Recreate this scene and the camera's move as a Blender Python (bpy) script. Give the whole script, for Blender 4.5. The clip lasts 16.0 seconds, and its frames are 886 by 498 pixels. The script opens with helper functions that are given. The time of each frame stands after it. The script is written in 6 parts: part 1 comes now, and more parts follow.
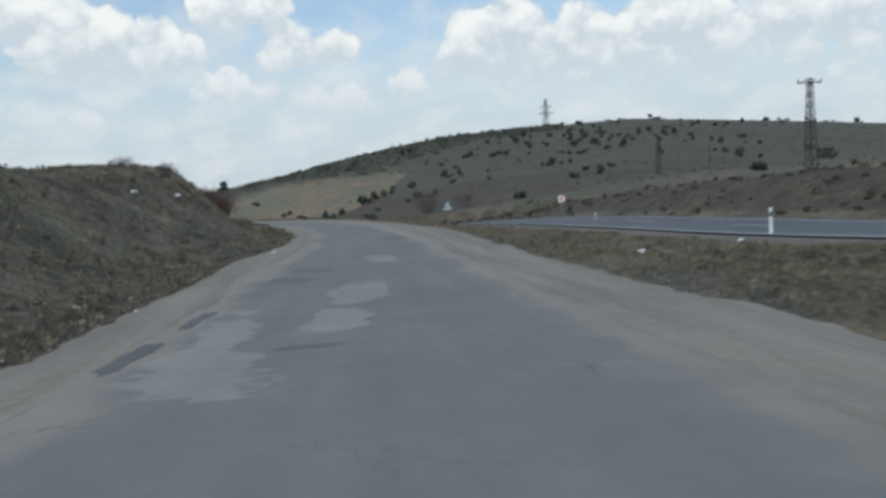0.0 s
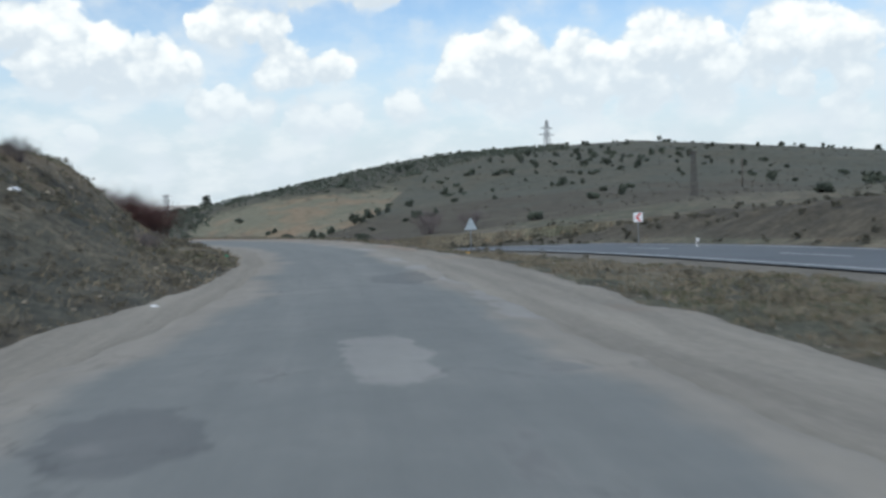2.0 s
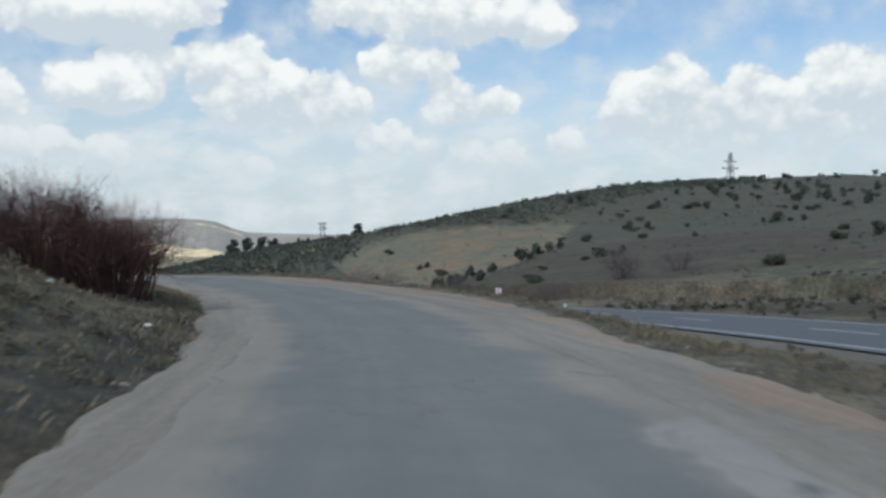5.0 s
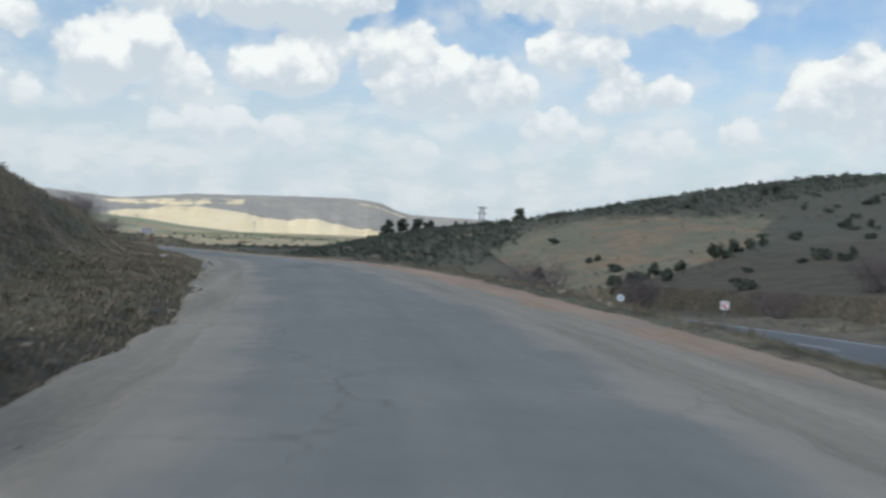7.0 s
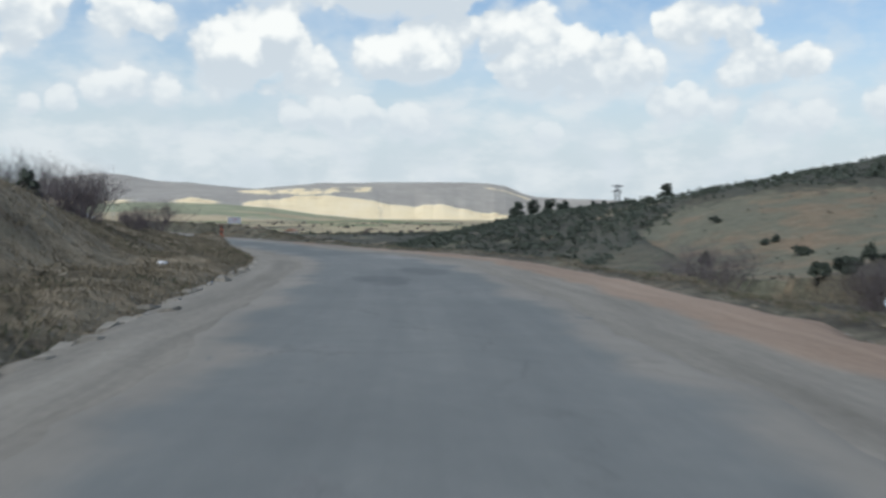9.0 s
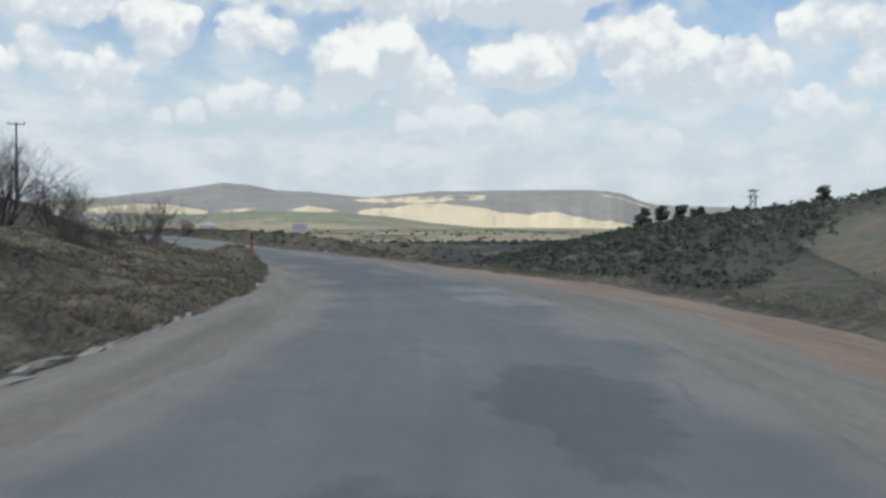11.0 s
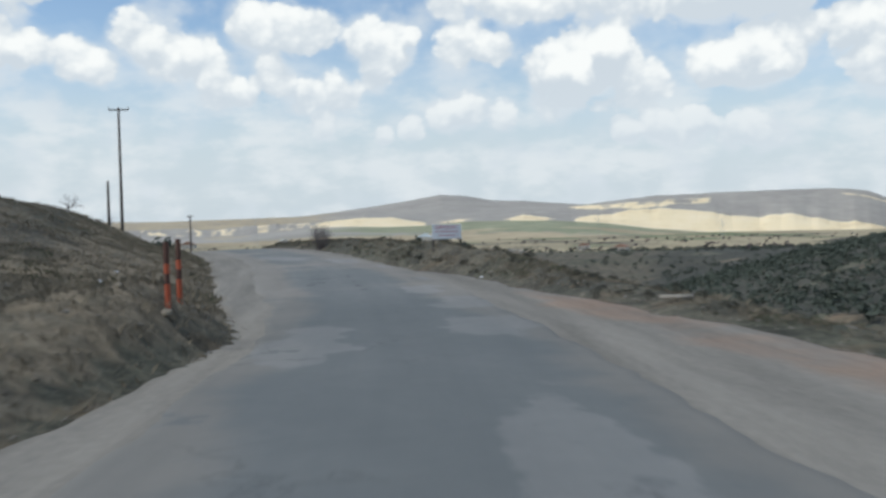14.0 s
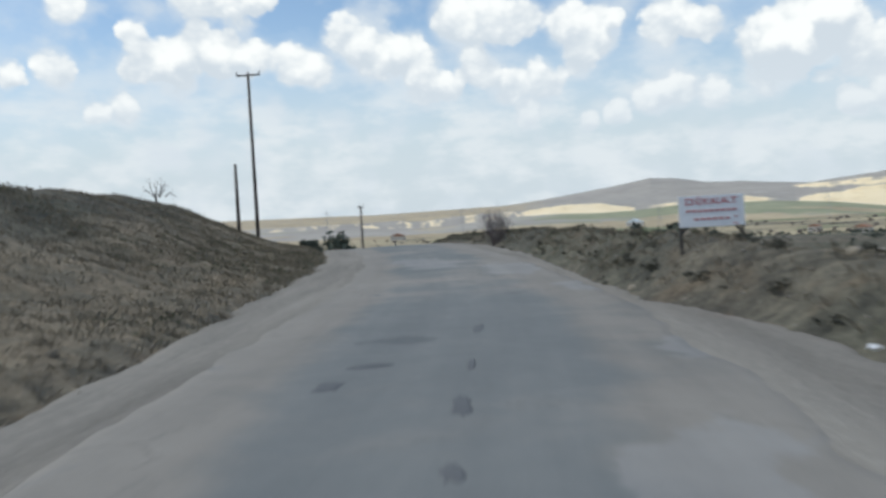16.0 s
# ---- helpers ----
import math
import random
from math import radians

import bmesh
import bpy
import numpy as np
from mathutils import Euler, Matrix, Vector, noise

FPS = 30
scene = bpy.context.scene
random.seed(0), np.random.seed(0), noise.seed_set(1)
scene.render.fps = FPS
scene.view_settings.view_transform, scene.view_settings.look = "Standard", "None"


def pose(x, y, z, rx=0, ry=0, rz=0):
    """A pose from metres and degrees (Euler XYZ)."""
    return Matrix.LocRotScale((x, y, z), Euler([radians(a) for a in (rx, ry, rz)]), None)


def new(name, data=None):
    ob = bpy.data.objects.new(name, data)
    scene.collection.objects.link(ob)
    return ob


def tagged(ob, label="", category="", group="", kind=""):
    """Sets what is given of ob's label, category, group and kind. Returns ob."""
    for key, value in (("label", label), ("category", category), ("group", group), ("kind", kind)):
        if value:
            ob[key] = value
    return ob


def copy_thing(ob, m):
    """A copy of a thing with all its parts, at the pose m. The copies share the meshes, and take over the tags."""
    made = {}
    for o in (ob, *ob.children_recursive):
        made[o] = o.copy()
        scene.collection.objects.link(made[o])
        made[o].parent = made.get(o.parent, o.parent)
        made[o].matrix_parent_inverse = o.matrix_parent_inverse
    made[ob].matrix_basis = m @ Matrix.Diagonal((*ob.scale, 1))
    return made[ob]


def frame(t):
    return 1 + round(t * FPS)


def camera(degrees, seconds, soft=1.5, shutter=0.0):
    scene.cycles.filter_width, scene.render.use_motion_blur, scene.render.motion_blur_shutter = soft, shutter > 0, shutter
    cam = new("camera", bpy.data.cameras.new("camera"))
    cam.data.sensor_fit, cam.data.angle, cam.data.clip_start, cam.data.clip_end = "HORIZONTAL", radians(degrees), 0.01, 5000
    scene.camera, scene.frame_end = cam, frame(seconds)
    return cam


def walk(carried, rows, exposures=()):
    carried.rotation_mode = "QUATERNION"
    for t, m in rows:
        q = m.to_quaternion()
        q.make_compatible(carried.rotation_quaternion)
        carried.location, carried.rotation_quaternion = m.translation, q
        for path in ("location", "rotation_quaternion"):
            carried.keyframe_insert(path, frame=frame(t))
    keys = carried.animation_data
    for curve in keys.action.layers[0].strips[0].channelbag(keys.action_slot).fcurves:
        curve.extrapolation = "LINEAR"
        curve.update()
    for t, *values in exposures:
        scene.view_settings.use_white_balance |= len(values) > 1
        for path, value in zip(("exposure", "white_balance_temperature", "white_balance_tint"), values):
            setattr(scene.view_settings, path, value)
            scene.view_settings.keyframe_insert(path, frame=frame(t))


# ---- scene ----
cam = camera(53.2, 16.0, soft=2.8, shutter=0.5)


def view(x, y, z, yaw, pitch, roll):
    return pose(x, y, z, 90 + pitch, 0, yaw) @ pose(0, 0, 0, 0, 0, -roll)


ROWS = [
    (0.0, view(0.00, 0.00, 1.40, 0.00, -4.91, 3.21)),
    (0.5, view(-0.28, 4.29, 1.19, 0.89, -6.82, 2.40)),
    (1.0, view(-0.60, 8.71, 0.97, 0.58, -5.52, 2.98)),
    (1.5, view(-0.97, 13.26, 0.77, 0.49, -3.62, 2.59)),
    (2.0, view(-1.40, 17.92, 0.57, -0.57, -3.50, 1.88)),
    (2.5, view(-1.87, 22.65, 0.40, 3.23, -2.87, 0.46)),
    (3.0, view(-2.37, 27.39, 0.27, 2.22, -2.39, 0.53)),
    (3.5, view(-2.91, 32.13, 0.20, 5.71, -0.83, 1.53)),
    (5.8, view(-6.85, 53.73, -0.08, 13.51, -1.67, -1.26)),
    (6.0, view(-7.37, 55.59, -0.13, 15.73, -1.88, -1.07)),
    (6.5, view(-8.81, 60.20, -0.25, 17.55, -2.13, -1.55)),
    (7.0, view(-10.49, 64.77, -0.38, 19.85, -2.06, -2.37)),
    (7.5, view(-12.42, 69.29, -0.51, 23.20, -2.15, -2.79)),
    (8.0, view(-14.57, 73.74, -0.64, 22.44, -1.93, -0.17)),
    (8.5, view(-16.84, 78.11, -0.77, 24.10, -3.45, -0.23)),
    (9.0, view(-19.15, 82.38, -0.90, 28.01, -3.34, -0.59)),
    (9.5, view(-21.46, 86.56, -1.03, 31.21, -2.91, -2.08)),
    (11.8, view(-32.88, 105.06, -1.70, 39.35, -2.94, 1.19)),
    (12.0, view(-33.99, 106.62, -1.77, 41.05, -2.85, 1.16)),
    (12.5, view(-36.87, 110.45, -1.95, 44.67, -2.18, 0.84)),
    (13.0, view(-39.93, 114.10, -2.13, 46.25, -2.88, 0.05)),
    (13.5, view(-43.17, 117.54, -2.31, 47.21, -2.27, 0.58)),
    (14.0, view(-46.56, 120.77, -2.49, 49.43, -2.19, 1.41)),
    (14.5, view(-50.05, 123.80, -2.64, 53.27, -3.56, -0.28)),
    (15.0, view(-53.60, 126.64, -2.76, 55.70, -3.25, 0.94)),
    (15.5, view(-57.18, 129.31, -2.84, 58.78, -3.54, 1.63)),
    (16.0, view(-60.79, 131.81, -2.87, 62.85, -2.43, 3.33)),
]
walk(cam, ROWS, [(0.0, -0.1, 6165, 5.8), (0.5, -0.2, 6165, 5.8), (1.5, 0.03, 6165, 5.8), (2.0, 0.13, 6165, 5.8), (2.5, 0.03, 6165, 5.8), (3.5, -0.05, 6165, 5.8), (6.0, -0.08, 6170, 6.2), (9.0, -0.02, 6210, 6.6), (12.0, -0.12, 6210, 6.8), (13.0, -0.08, 6210, 6.8), (14.5, 0.0, 6210, 7), (16.0, 0.03, 6210, 7)])

# ---- sky, sun ----
SUN_EL, SUN_AZ = 48.0, 205.0
world = bpy.data.worlds.new("sky")
scene.world = world
world.use_nodes = True
WT = world.node_tree
WT.nodes.clear()


def wn(kind, **kw):
    n = WT.nodes.new(kind)
    for k, v in kw.items():
        if k == "operation":
            n.operation = v
        elif k == "data_type":
            n.data_type = v
        elif k == "blend_type":
            n.blend_type = v
    return n


def wm(op, a, b=None, c=None, clamp=False):
    n = wn("ShaderNodeMath", operation=op)
    n.use_clamp = clamp
    for i, v in enumerate((a, b, c)):
        if v is None:
            continue
        if isinstance(v, (int, float)):
            n.inputs[i].default_value = v
        else:
            WT.links.new(v, n.inputs[i])
    return n.outputs[0]


def wmix(fac, a, b):
    n = wn("ShaderNodeMix", data_type="RGBA")
    for i, v in ((0, fac), (6, a), (7, b)):
        if isinstance(v, (int, float)):
            n.inputs[i].default_value = v
        elif isinstance(v, tuple):
            n.inputs[i].default_value = (*v, 1)
        else:
            WT.links.new(v, n.inputs[i])
    return n.outputs[2]


def wnoise(vec, scale, detail, rough=0.55):
    n = wn("ShaderNodeTexNoise")
    n.inputs["Scale"].default_value, n.inputs["Detail"].default_value = scale, detail
    n.inputs["Roughness"].default_value = rough
    WT.links.new(vec, n.inputs["Vector"])
    return n


# cumulus puffs: heading (degrees to the left of +y), height above the horizon, radius
CLOUD_GREAT = [
    (-2.3, 8.7, 1.65), (-4.7, 9.5, 1.65), (-3.3, 8.0, 2.01), (-6.1, 9.0, 1.47), (-7.2, 7.2, 1.83), (-9.4, 8.6, 1.54), (-11.3, 7.5, 1.65), (-13.1, 8.2, 1.47),
    (-14.1, 9.6, 1.54), (-16.5, 9.2, 1.76), (-17.7, 8.0, 1.83), (-15.1, 7.4, 2.01), (-17.7, 6.1, 1.65), (-21.3, 9.1, 1.65), (-23.4, 8.5, 2.20), (-25.5, 8.0, 1.83),
    (-20.6, 7.2, 1.47), (-22.5, 5.7, 1.03), (-25.5, 5.9, 1.03), (-1.7, 6.8, 1.65), (-5.2, 6.3, 1.83), (-9.9, 6.0, 1.65), (-13.3, 5.8, 1.65), (-24.9, 3.9, 1.47),
]
CLOUD_TOWER = [
    (24.8, 10.8, 1.39), (22.3, 10.9, 1.54), (23.5, 9.3, 2.01), (21.2, 9.2, 1.76), (19.3, 9.7, 1.17), (17.5, 8.3, 2.01), (15.4, 8.1, 1.39), (20.4, 7.8, 2.01),
    (22.9, 7.9, 1.65), (12.5, 10.6, 1.65), (9.9, 10.5, 1.54), (14.1, 10.8, 0.95), (8.1, 8.2, 1.76), (10.1, 7.7, 1.17), (5.9, 8.2, 1.17), (14.2, 6.1, 0.95),
    (12.7, 6.0, 1.17), (10.6, 5.3, 1.03), (8.0, 4.8, 1.47), (5.2, 5.0, 1.32), (1.6, 5.7, 1.25), (4.0, 13.3, 1.76), (1.9, 13.0, 1.03), (8.2, 13.5, 1.83),
    (12.5, 13.9, 1.54),
]
CLOUD_SCATTER = [
    (40.6, 9.5, 2.12), (38.5, 10.6, 1.25), (38.8, 8.2, 2.20), (36.3, 7.7, 1.54), (41.8, 7.6, 1.83), (32.7, 8.8, 1.39), (30.3, 8.8, 1.76), (28.5, 9.0, 1.32),
    (29.6, 10.6, 1.32), (27.3, 10.7, 1.39), (37.7, 5.2, 0.88), (35.8, 5.5, 1.03), (33.1, 5.6, 0.88), (30.4, 5.1, 1.10), (34.3, 5.0, 1.25), (28.3, 13.5, 2.20),
    (31.4, 13.3, 2.01), (24.8, 13.9, 1.65),
]
CLOUD_BANK = [
    (68.2, 11.2, 1.54), (66.4, 10.2, 1.83), (64.3, 10.0, 1.47), (61.5, 12.2, 1.47), (59.8, 11.8, 1.90), (57.4, 11.7, 1.65), (60.1, 9.0, 1.25), (58.2, 7.8, 1.32),
    (55.8, 7.8, 1.47), (54.1, 11.1, 1.54), (52.6, 10.5, 1.54), (51.3, 11.3, 0.62), (47.9, 10.7, 1.76), (45.7, 10.4, 1.32), (53.5, 9.0, 1.10), (42.8, 9.4, 1.61),
    (40.3, 9.2, 1.83), (38.3, 9.6, 1.54), (38.7, 10.5, 1.10), (41.0, 8.3, 1.47), (32.1, 8.7, 1.32), (30.1, 8.9, 1.54), (28.4, 8.6, 1.17),
]
CLOUD_LOW = [
    (56.9, 5.9, 0.88), (47.6, 6.7, 1.25), (49.2, 6.3, 1.10), (45.2, 6.2, 1.03), (51.2, 5.6, 0.81), (53.0, 5.2, 0.73), (37.5, 5.0, 0.88), (35.7, 5.2, 1.03),
    (33.2, 5.4, 0.95), (29.6, 4.8, 1.25), (31.5, 4.6, 1.10), (63.3, 8.0, 1.47), (61.6, 7.9, 0.95), (44.6, 13.1, 1.32), (46.4, 13.6, 1.32), (21.3, 4.2, 0.88),
    (40.2, 13.5, 1.83), (34.5, 13.4, 2.20), (30.4, 13.1, 1.83),
]
CLOUD_EDGE = [
    (80.9, 9.8, 1.25), (79.2, 10.2, 1.32), (77.5, 10.9, 1.39), (76.0, 10.5, 1.32), (78.9, 9.4, 1.32), (74.1, 10.1, 1.17), (71.7, 9.8, 1.32), (70.3, 9.2, 1.03),
    (75.9, 9.4, 1.47), (81.2, 11.6, 1.03), (77.5, 13.7, 1.47), (74.9, 13.5, 1.68), (82.1, 7.1, 1.10), (85.7, 9.7, 1.17), (88.1, 9.2, 0.88), (85.1, 13.2, 1.03),
    (83.7, 6.9, 0.73), (73.2, 13.7, 1.10),
]

CLOUD_HIGH = [
    (6.1, 13.6, 1.61), (10.4, 13.8, 1.61), (14.7, 14.0, 1.47), (2.9, 13.0, 1.25), (16.9, 14.1, 1.47), (29.9, 13.5, 1.83), (26.6, 13.6, 1.68), (33.0, 13.3, 1.68),
    (48.9, 13.7, 1.25), (42.4, 13.4, 1.68), (37.4, 13.4, 1.83), (32.4, 13.3, 1.83), (28.4, 13.1, 1.61),
]

SWELL = 1.22
tc = wn("ShaderNodeTexCoord")
dirn = tc.outputs["Generated"]
sep = wn("ShaderNodeSeparateXYZ")
WT.links.new(dirn, sep.inputs[0])
az = wm("MULTIPLY", wm("ARCTAN2", wm("MULTIPLY", sep.outputs[0], -1.0), sep.outputs[1]), 57.2958)
el = wm("MULTIPLY", wm("ARCSINE", sep.outputs[2]), 57.2958)
# billowing edges
comb = wn("ShaderNodeCombineXYZ")
WT.links.new(az, comb.inputs[0])
WT.links.new(wm("MULTIPLY", el, 1.2), comb.inputs[1])
n1 = wnoise(comb.outputs[0], 0.30, 5.0, 0.52)
n2 = wnoise(comb.outputs[0], 0.75, 4.0, 0.5)
sepn = wn("ShaderNodeSeparateColor")
WT.links.new(n1.outputs["Color"], sepn.inputs[0])
azw = wm("ADD", az, wm("MULTIPLY", wm("SUBTRACT", sepn.outputs[0], 0.5), 1.6))
elw = wm("ADD", el, wm("MULTIPLY", wm("SUBTRACT", sepn.outputs[1], 0.5), 1.1))
pos = wn("ShaderNodeCombineXYZ")
WT.links.new(azw, pos.inputs[0])
WT.links.new(elw, pos.inputs[1])


def heaps(start, raise_):
    """Adds the puffs' density to the third component, one after the other."""
    state = start
    for ca, ce, r in CLOUD_GREAT + CLOUD_TOWER + CLOUD_SCATTER + CLOUD_BANK + CLOUD_LOW + CLOUD_EDGE + CLOUD_HIGH:
        r = r * SWELL
        v = wn("ShaderNodeVectorMath", operation="MULTIPLY_ADD")
        WT.links.new(state, v.inputs[0])
        v.inputs[1].default_value, v.inputs[2].default_value = (1 / r, 1 / r, 0), (-ca / r, (raise_ - ce) / r, 0)
        dot = wn("ShaderNodeVectorMath", operation="DOT_PRODUCT")
        WT.links.new(v.outputs[0], dot.inputs[0])
        WT.links.new(v.outputs[0], dot.inputs[1])
        w = wm("SUBTRACT", 1.0, dot.outputs["Value"], clamp=True)
        add = wn("ShaderNodeVectorMath", operation="MULTIPLY_ADD")
        WT.links.new(w, add.inputs[0])
        add.inputs[1].default_value = (0, 0, 1)
        WT.links.new(state, add.inputs[2])
        state = add.outputs[0]
    return state


first = heaps(pos.outputs[0], 0.0)
sep1 = wn("ShaderNodeSeparateXYZ")
WT.links.new(first, sep1.inputs[0])
total = sep1.outputs[2]
sep2 = wn("ShaderNodeSeparateXYZ")
WT.links.new(heaps(first, 0.8), sep2.inputs[0])
# thinner above than here: a lit top
relh = wm("SUBTRACT", wm("MULTIPLY", total, 2.0), sep2.outputs[2])
warp = wn("ShaderNodeCombineXYZ")
WT.links.new(azw, warp.inputs[0])
WT.links.new(wm("MULTIPLY", elw, 1.2), warp.inputs[1])


def puffs(scale):
    n = wn("ShaderNodeTexVoronoi")
    n.feature = "SMOOTH_F1"
    n.inputs["Scale"].default_value, n.inputs["Smoothness"].default_value = scale, 0.35
    WT.links.new(warp.outputs[0], n.inputs["Vector"])
    return wm("SUBTRACT", 0.42, n.outputs["Distance"])


p1, p2, p3 = puffs(0.34), puffs(0.85), puffs(2.0)
puff = wm("ADD", wm("MULTIPLY", p1, 0.55), wm("ADD", wm("MULTIPLY", p2, 0.7), wm("ADD", wm("MULTIPLY", p3, 0.38), wm("MULTIPLY", wm("SUBTRACT", n2.outputs["Fac"], 0.5), 0.5))))
dens = wm("ADD", total, wm("MULTIPLY", puff, wm("MULTIPLY", total, 3.0, clamp=True)))
# the bases melt away
base_ = wm("MULTIPLY", relh, -1.0, clamp=True)
dens = wm("SUBTRACT", dens, wm("MULTIPLY", base_, 0.45))
mask = wn("ShaderNodeMapRange")
mask.interpolation_type = "SMOOTHSTEP"
WT.links.new(dens, mask.inputs["Value"])
mask.inputs["From Min"].default_value, mask.inputs["From Max"].default_value = 0.04, 0.46
# thin high veil and general small cloud
veil = wnoise(comb.outputs[0], 0.16, 6.0, 0.6)
veilm = wn("ShaderNodeMapRange")
WT.links.new(veil.outputs["Fac"], veilm.inputs["Value"])
veilm.inputs["From Min"].default_value, veilm.inputs["From Max"].default_value = 0.42, 0.75
veilm.inputs["To Max"].default_value = 0.6

sky = wn("ShaderNodeTexSky")
sky.sky_type = "NISHITA"
sky.sun_disc = False
sky.sun_elevation, sky.sun_rotation = radians(SUN_EL), radians(SUN_AZ)
sky.air_density, sky.dust_density, sky.ozone_density = 1.0, 0.8, 1.6
skyb = wn("ShaderNodeVectorMath", operation="SCALE")
WT.links.new(sky.outputs[0], skyb.inputs[0])
skyb.inputs["Scale"].default_value = 0.135
blue = wmix(veilm.outputs[0], skyb.outputs[0], (0.66, 0.74, 0.82))
# pale haze towards the horizon
hz = wn("ShaderNodeMapRange")
hz.interpolation_type = "SMOOTHSTEP"
WT.links.new(wm("ADD", el, wm("MULTIPLY", wm("SUBTRACT", veil.outputs["Fac"], 0.5), 6.0)), hz.inputs["Value"])
hz.inputs["From Min"].default_value, hz.inputs["From Max"].default_value = 1.5, 12.5
hz.inputs["To Min"].default_value, hz.inputs["To Max"].default_value = 0.92, 0.0
air = wmix(hz.outputs[0], blue, (0.63, 0.69, 0.735))
# lit tops, grey-blue bases
lit = wn("ShaderNodeMapRange")
lit.interpolation_type = "SMOOTHSTEP"
WT.links.new(wm("ADD", wm("MULTIPLY", relh, 0.8), wm("ADD", wm("MULTIPLY", puff, 0.9), wm("MULTIPLY", wm("SUBTRACT", n2.outputs["Fac"], 0.5), 1.1))), lit.inputs["Value"])
lit.inputs["From Min"].default_value, lit.inputs["From Max"].default_value = -0.6, 0.8
cloud = wmix(lit.outputs[0], (0.66, 0.705, 0.75), (1.0, 0.985, 0.95))
hz2 = wn("ShaderNodeMapRange")
WT.links.new(el, hz2.inputs["Value"])
hz2.inputs["From Min"].default_value, hz2.inputs["From Max"].default_value = 2.0, 8.5
hz2.inputs["To Min"].default_value, hz2.inputs["To Max"].default_value = 0.75, 0.0
cloud = wmix(hz2.outputs[0], cloud, (0.68, 0.73, 0.77))
# faint rows of distant cloud low over the horizon
low = wn("ShaderNodeCombineXYZ")
WT.links.new(az, low.inputs[0])
WT.links.new(wm("MULTIPLY", el, 2.0), low.inputs[1])
lown = wnoise(low.outputs[0], 0.24, 5.0, 0.55)
lowm = wn("ShaderNodeMapRange")
lowm.interpolation_type = "SMOOTHSTEP"
WT.links.new(lown.outputs["Fac"], lowm.inputs["Value"])
lowm.inputs["From Min"].default_value, lowm.inputs["From Max"].default_value = 0.40, 0.66
lowh = wn("ShaderNodeMapRange")
WT.links.new(el, lowh.inputs["Value"])
lowh.inputs["From Min"].default_value, lowh.inputs["From Max"].default_value = 12.0, 6.0
lowh.inputs["To Max"].default_value = 0.8
air = wmix(wm("MULTIPLY", lowm.outputs[0], lowh.outputs[0]), air, (0.80, 0.82, 0.83))
# soft thin cloud round the heaps
soft = wn("ShaderNodeMapRange")
soft.interpolation_type = "SMOOTHSTEP"
WT.links.new(wm("ADD", total, wm("ADD", wm("MULTIPLY", p1, 1.2), wm("MULTIPLY", wm("SUBTRACT", n1.outputs["Fac"], 0.5), 3.0))), soft.inputs["Value"])
soft.inputs["From Min"].default_value, soft.inputs["From Max"].default_value = -0.3, 0.8
soft.inputs["To Max"].default_value = 0.78
air = wmix(soft.outputs[0], air, (0.71, 0.75, 0.79))
near_ = wn("ShaderNodeMapRange")
WT.links.new(el, near_.inputs["Value"])
near_.inputs["From Min"].default_value, near_.inputs["From Max"].default_value = 4.0, 9.0
near_.inputs["To Min"].default_value, near_.inputs["To Max"].default_value = 0.5, 1.0
colour = wmix(wm("MULTIPLY", mask.outputs[0], near_.outputs[0]), air, cloud)
bg = wn("ShaderNodeBackground")
bg.inputs["Strength"].default_value = 1.0
WT.links.new(colour, bg.inputs["Color"])
wout = wn("ShaderNodeOutputWorld")
WT.links.new(bg.outputs[0], wout.inputs[0])

sun_data = bpy.data.lights.new("sun", "SUN")
sun_data.energy, sun_data.angle, sun_data.color = 2.0, radians(14), (1.0, 0.96, 0.9)
sun = new("sun", sun_data)
sun.rotation_euler = (radians(90 - SUN_EL), 0, radians(180 - SUN_AZ))


# ---- materials ----
def material(name, rough=0.9, metal=0.0):
    m = bpy.data.materials.new(name)
    m.use_nodes = True
    b = m.node_tree.nodes["Principled BSDF"]
    b.inputs["Roughness"].default_value, b.inputs["Metallic"].default_value = rough, metal
    b.inputs["Specular IOR Level"].default_value = 0.25
    return m, m.node_tree, b


def tex(nt, scale, detail=4.0, rough=0.6, coord="Object", stretch=None, kind="ShaderNodeTexNoise"):
    c = nt.nodes.new("ShaderNodeTexCoord")
    n = nt.nodes.new(kind)
    n.inputs["Scale"].default_value = scale
    if kind == "ShaderNodeTexNoise":
        n.inputs["Detail"].default_value, n.inputs["Roughness"].default_value = detail, rough
    src = c.outputs[coord]
    if stretch:
        mp = nt.nodes.new("ShaderNodeMapping")
        mp.inputs["Scale"].default_value = stretch
        nt.links.new(src, mp.inputs["Vector"])
        src = mp.outputs[0]
    nt.links.new(src, n.inputs["Vector"])
    return n


def ramp(nt, fac, stops):
    r = nt.nodes.new("ShaderNodeValToRGB")
    els = r.color_ramp.elements
    while len(els) < len(stops):
        els.new(0.5)
    for e, (p, c) in zip(els, stops):
        e.position, e.color = p, (*c, 1)
    nt.links.new(fac, r.inputs[0])
    return r.outputs[0]


def mix(nt, fac, a, b, blend="MIX"):
    n = nt.nodes.new("ShaderNodeMix")
    n.data_type, n.blend_type = "RGBA", blend
    for i, v in ((0, fac), (6, a), (7, b)):
        if isinstance(v, (int, float)):
            n.inputs[i].default_value = v
        elif isinstance(v, tuple):
            n.inputs[i].default_value = (*v, 1)
        else:
            nt.links.new(v, n.inputs[i])
    return n.outputs[2]


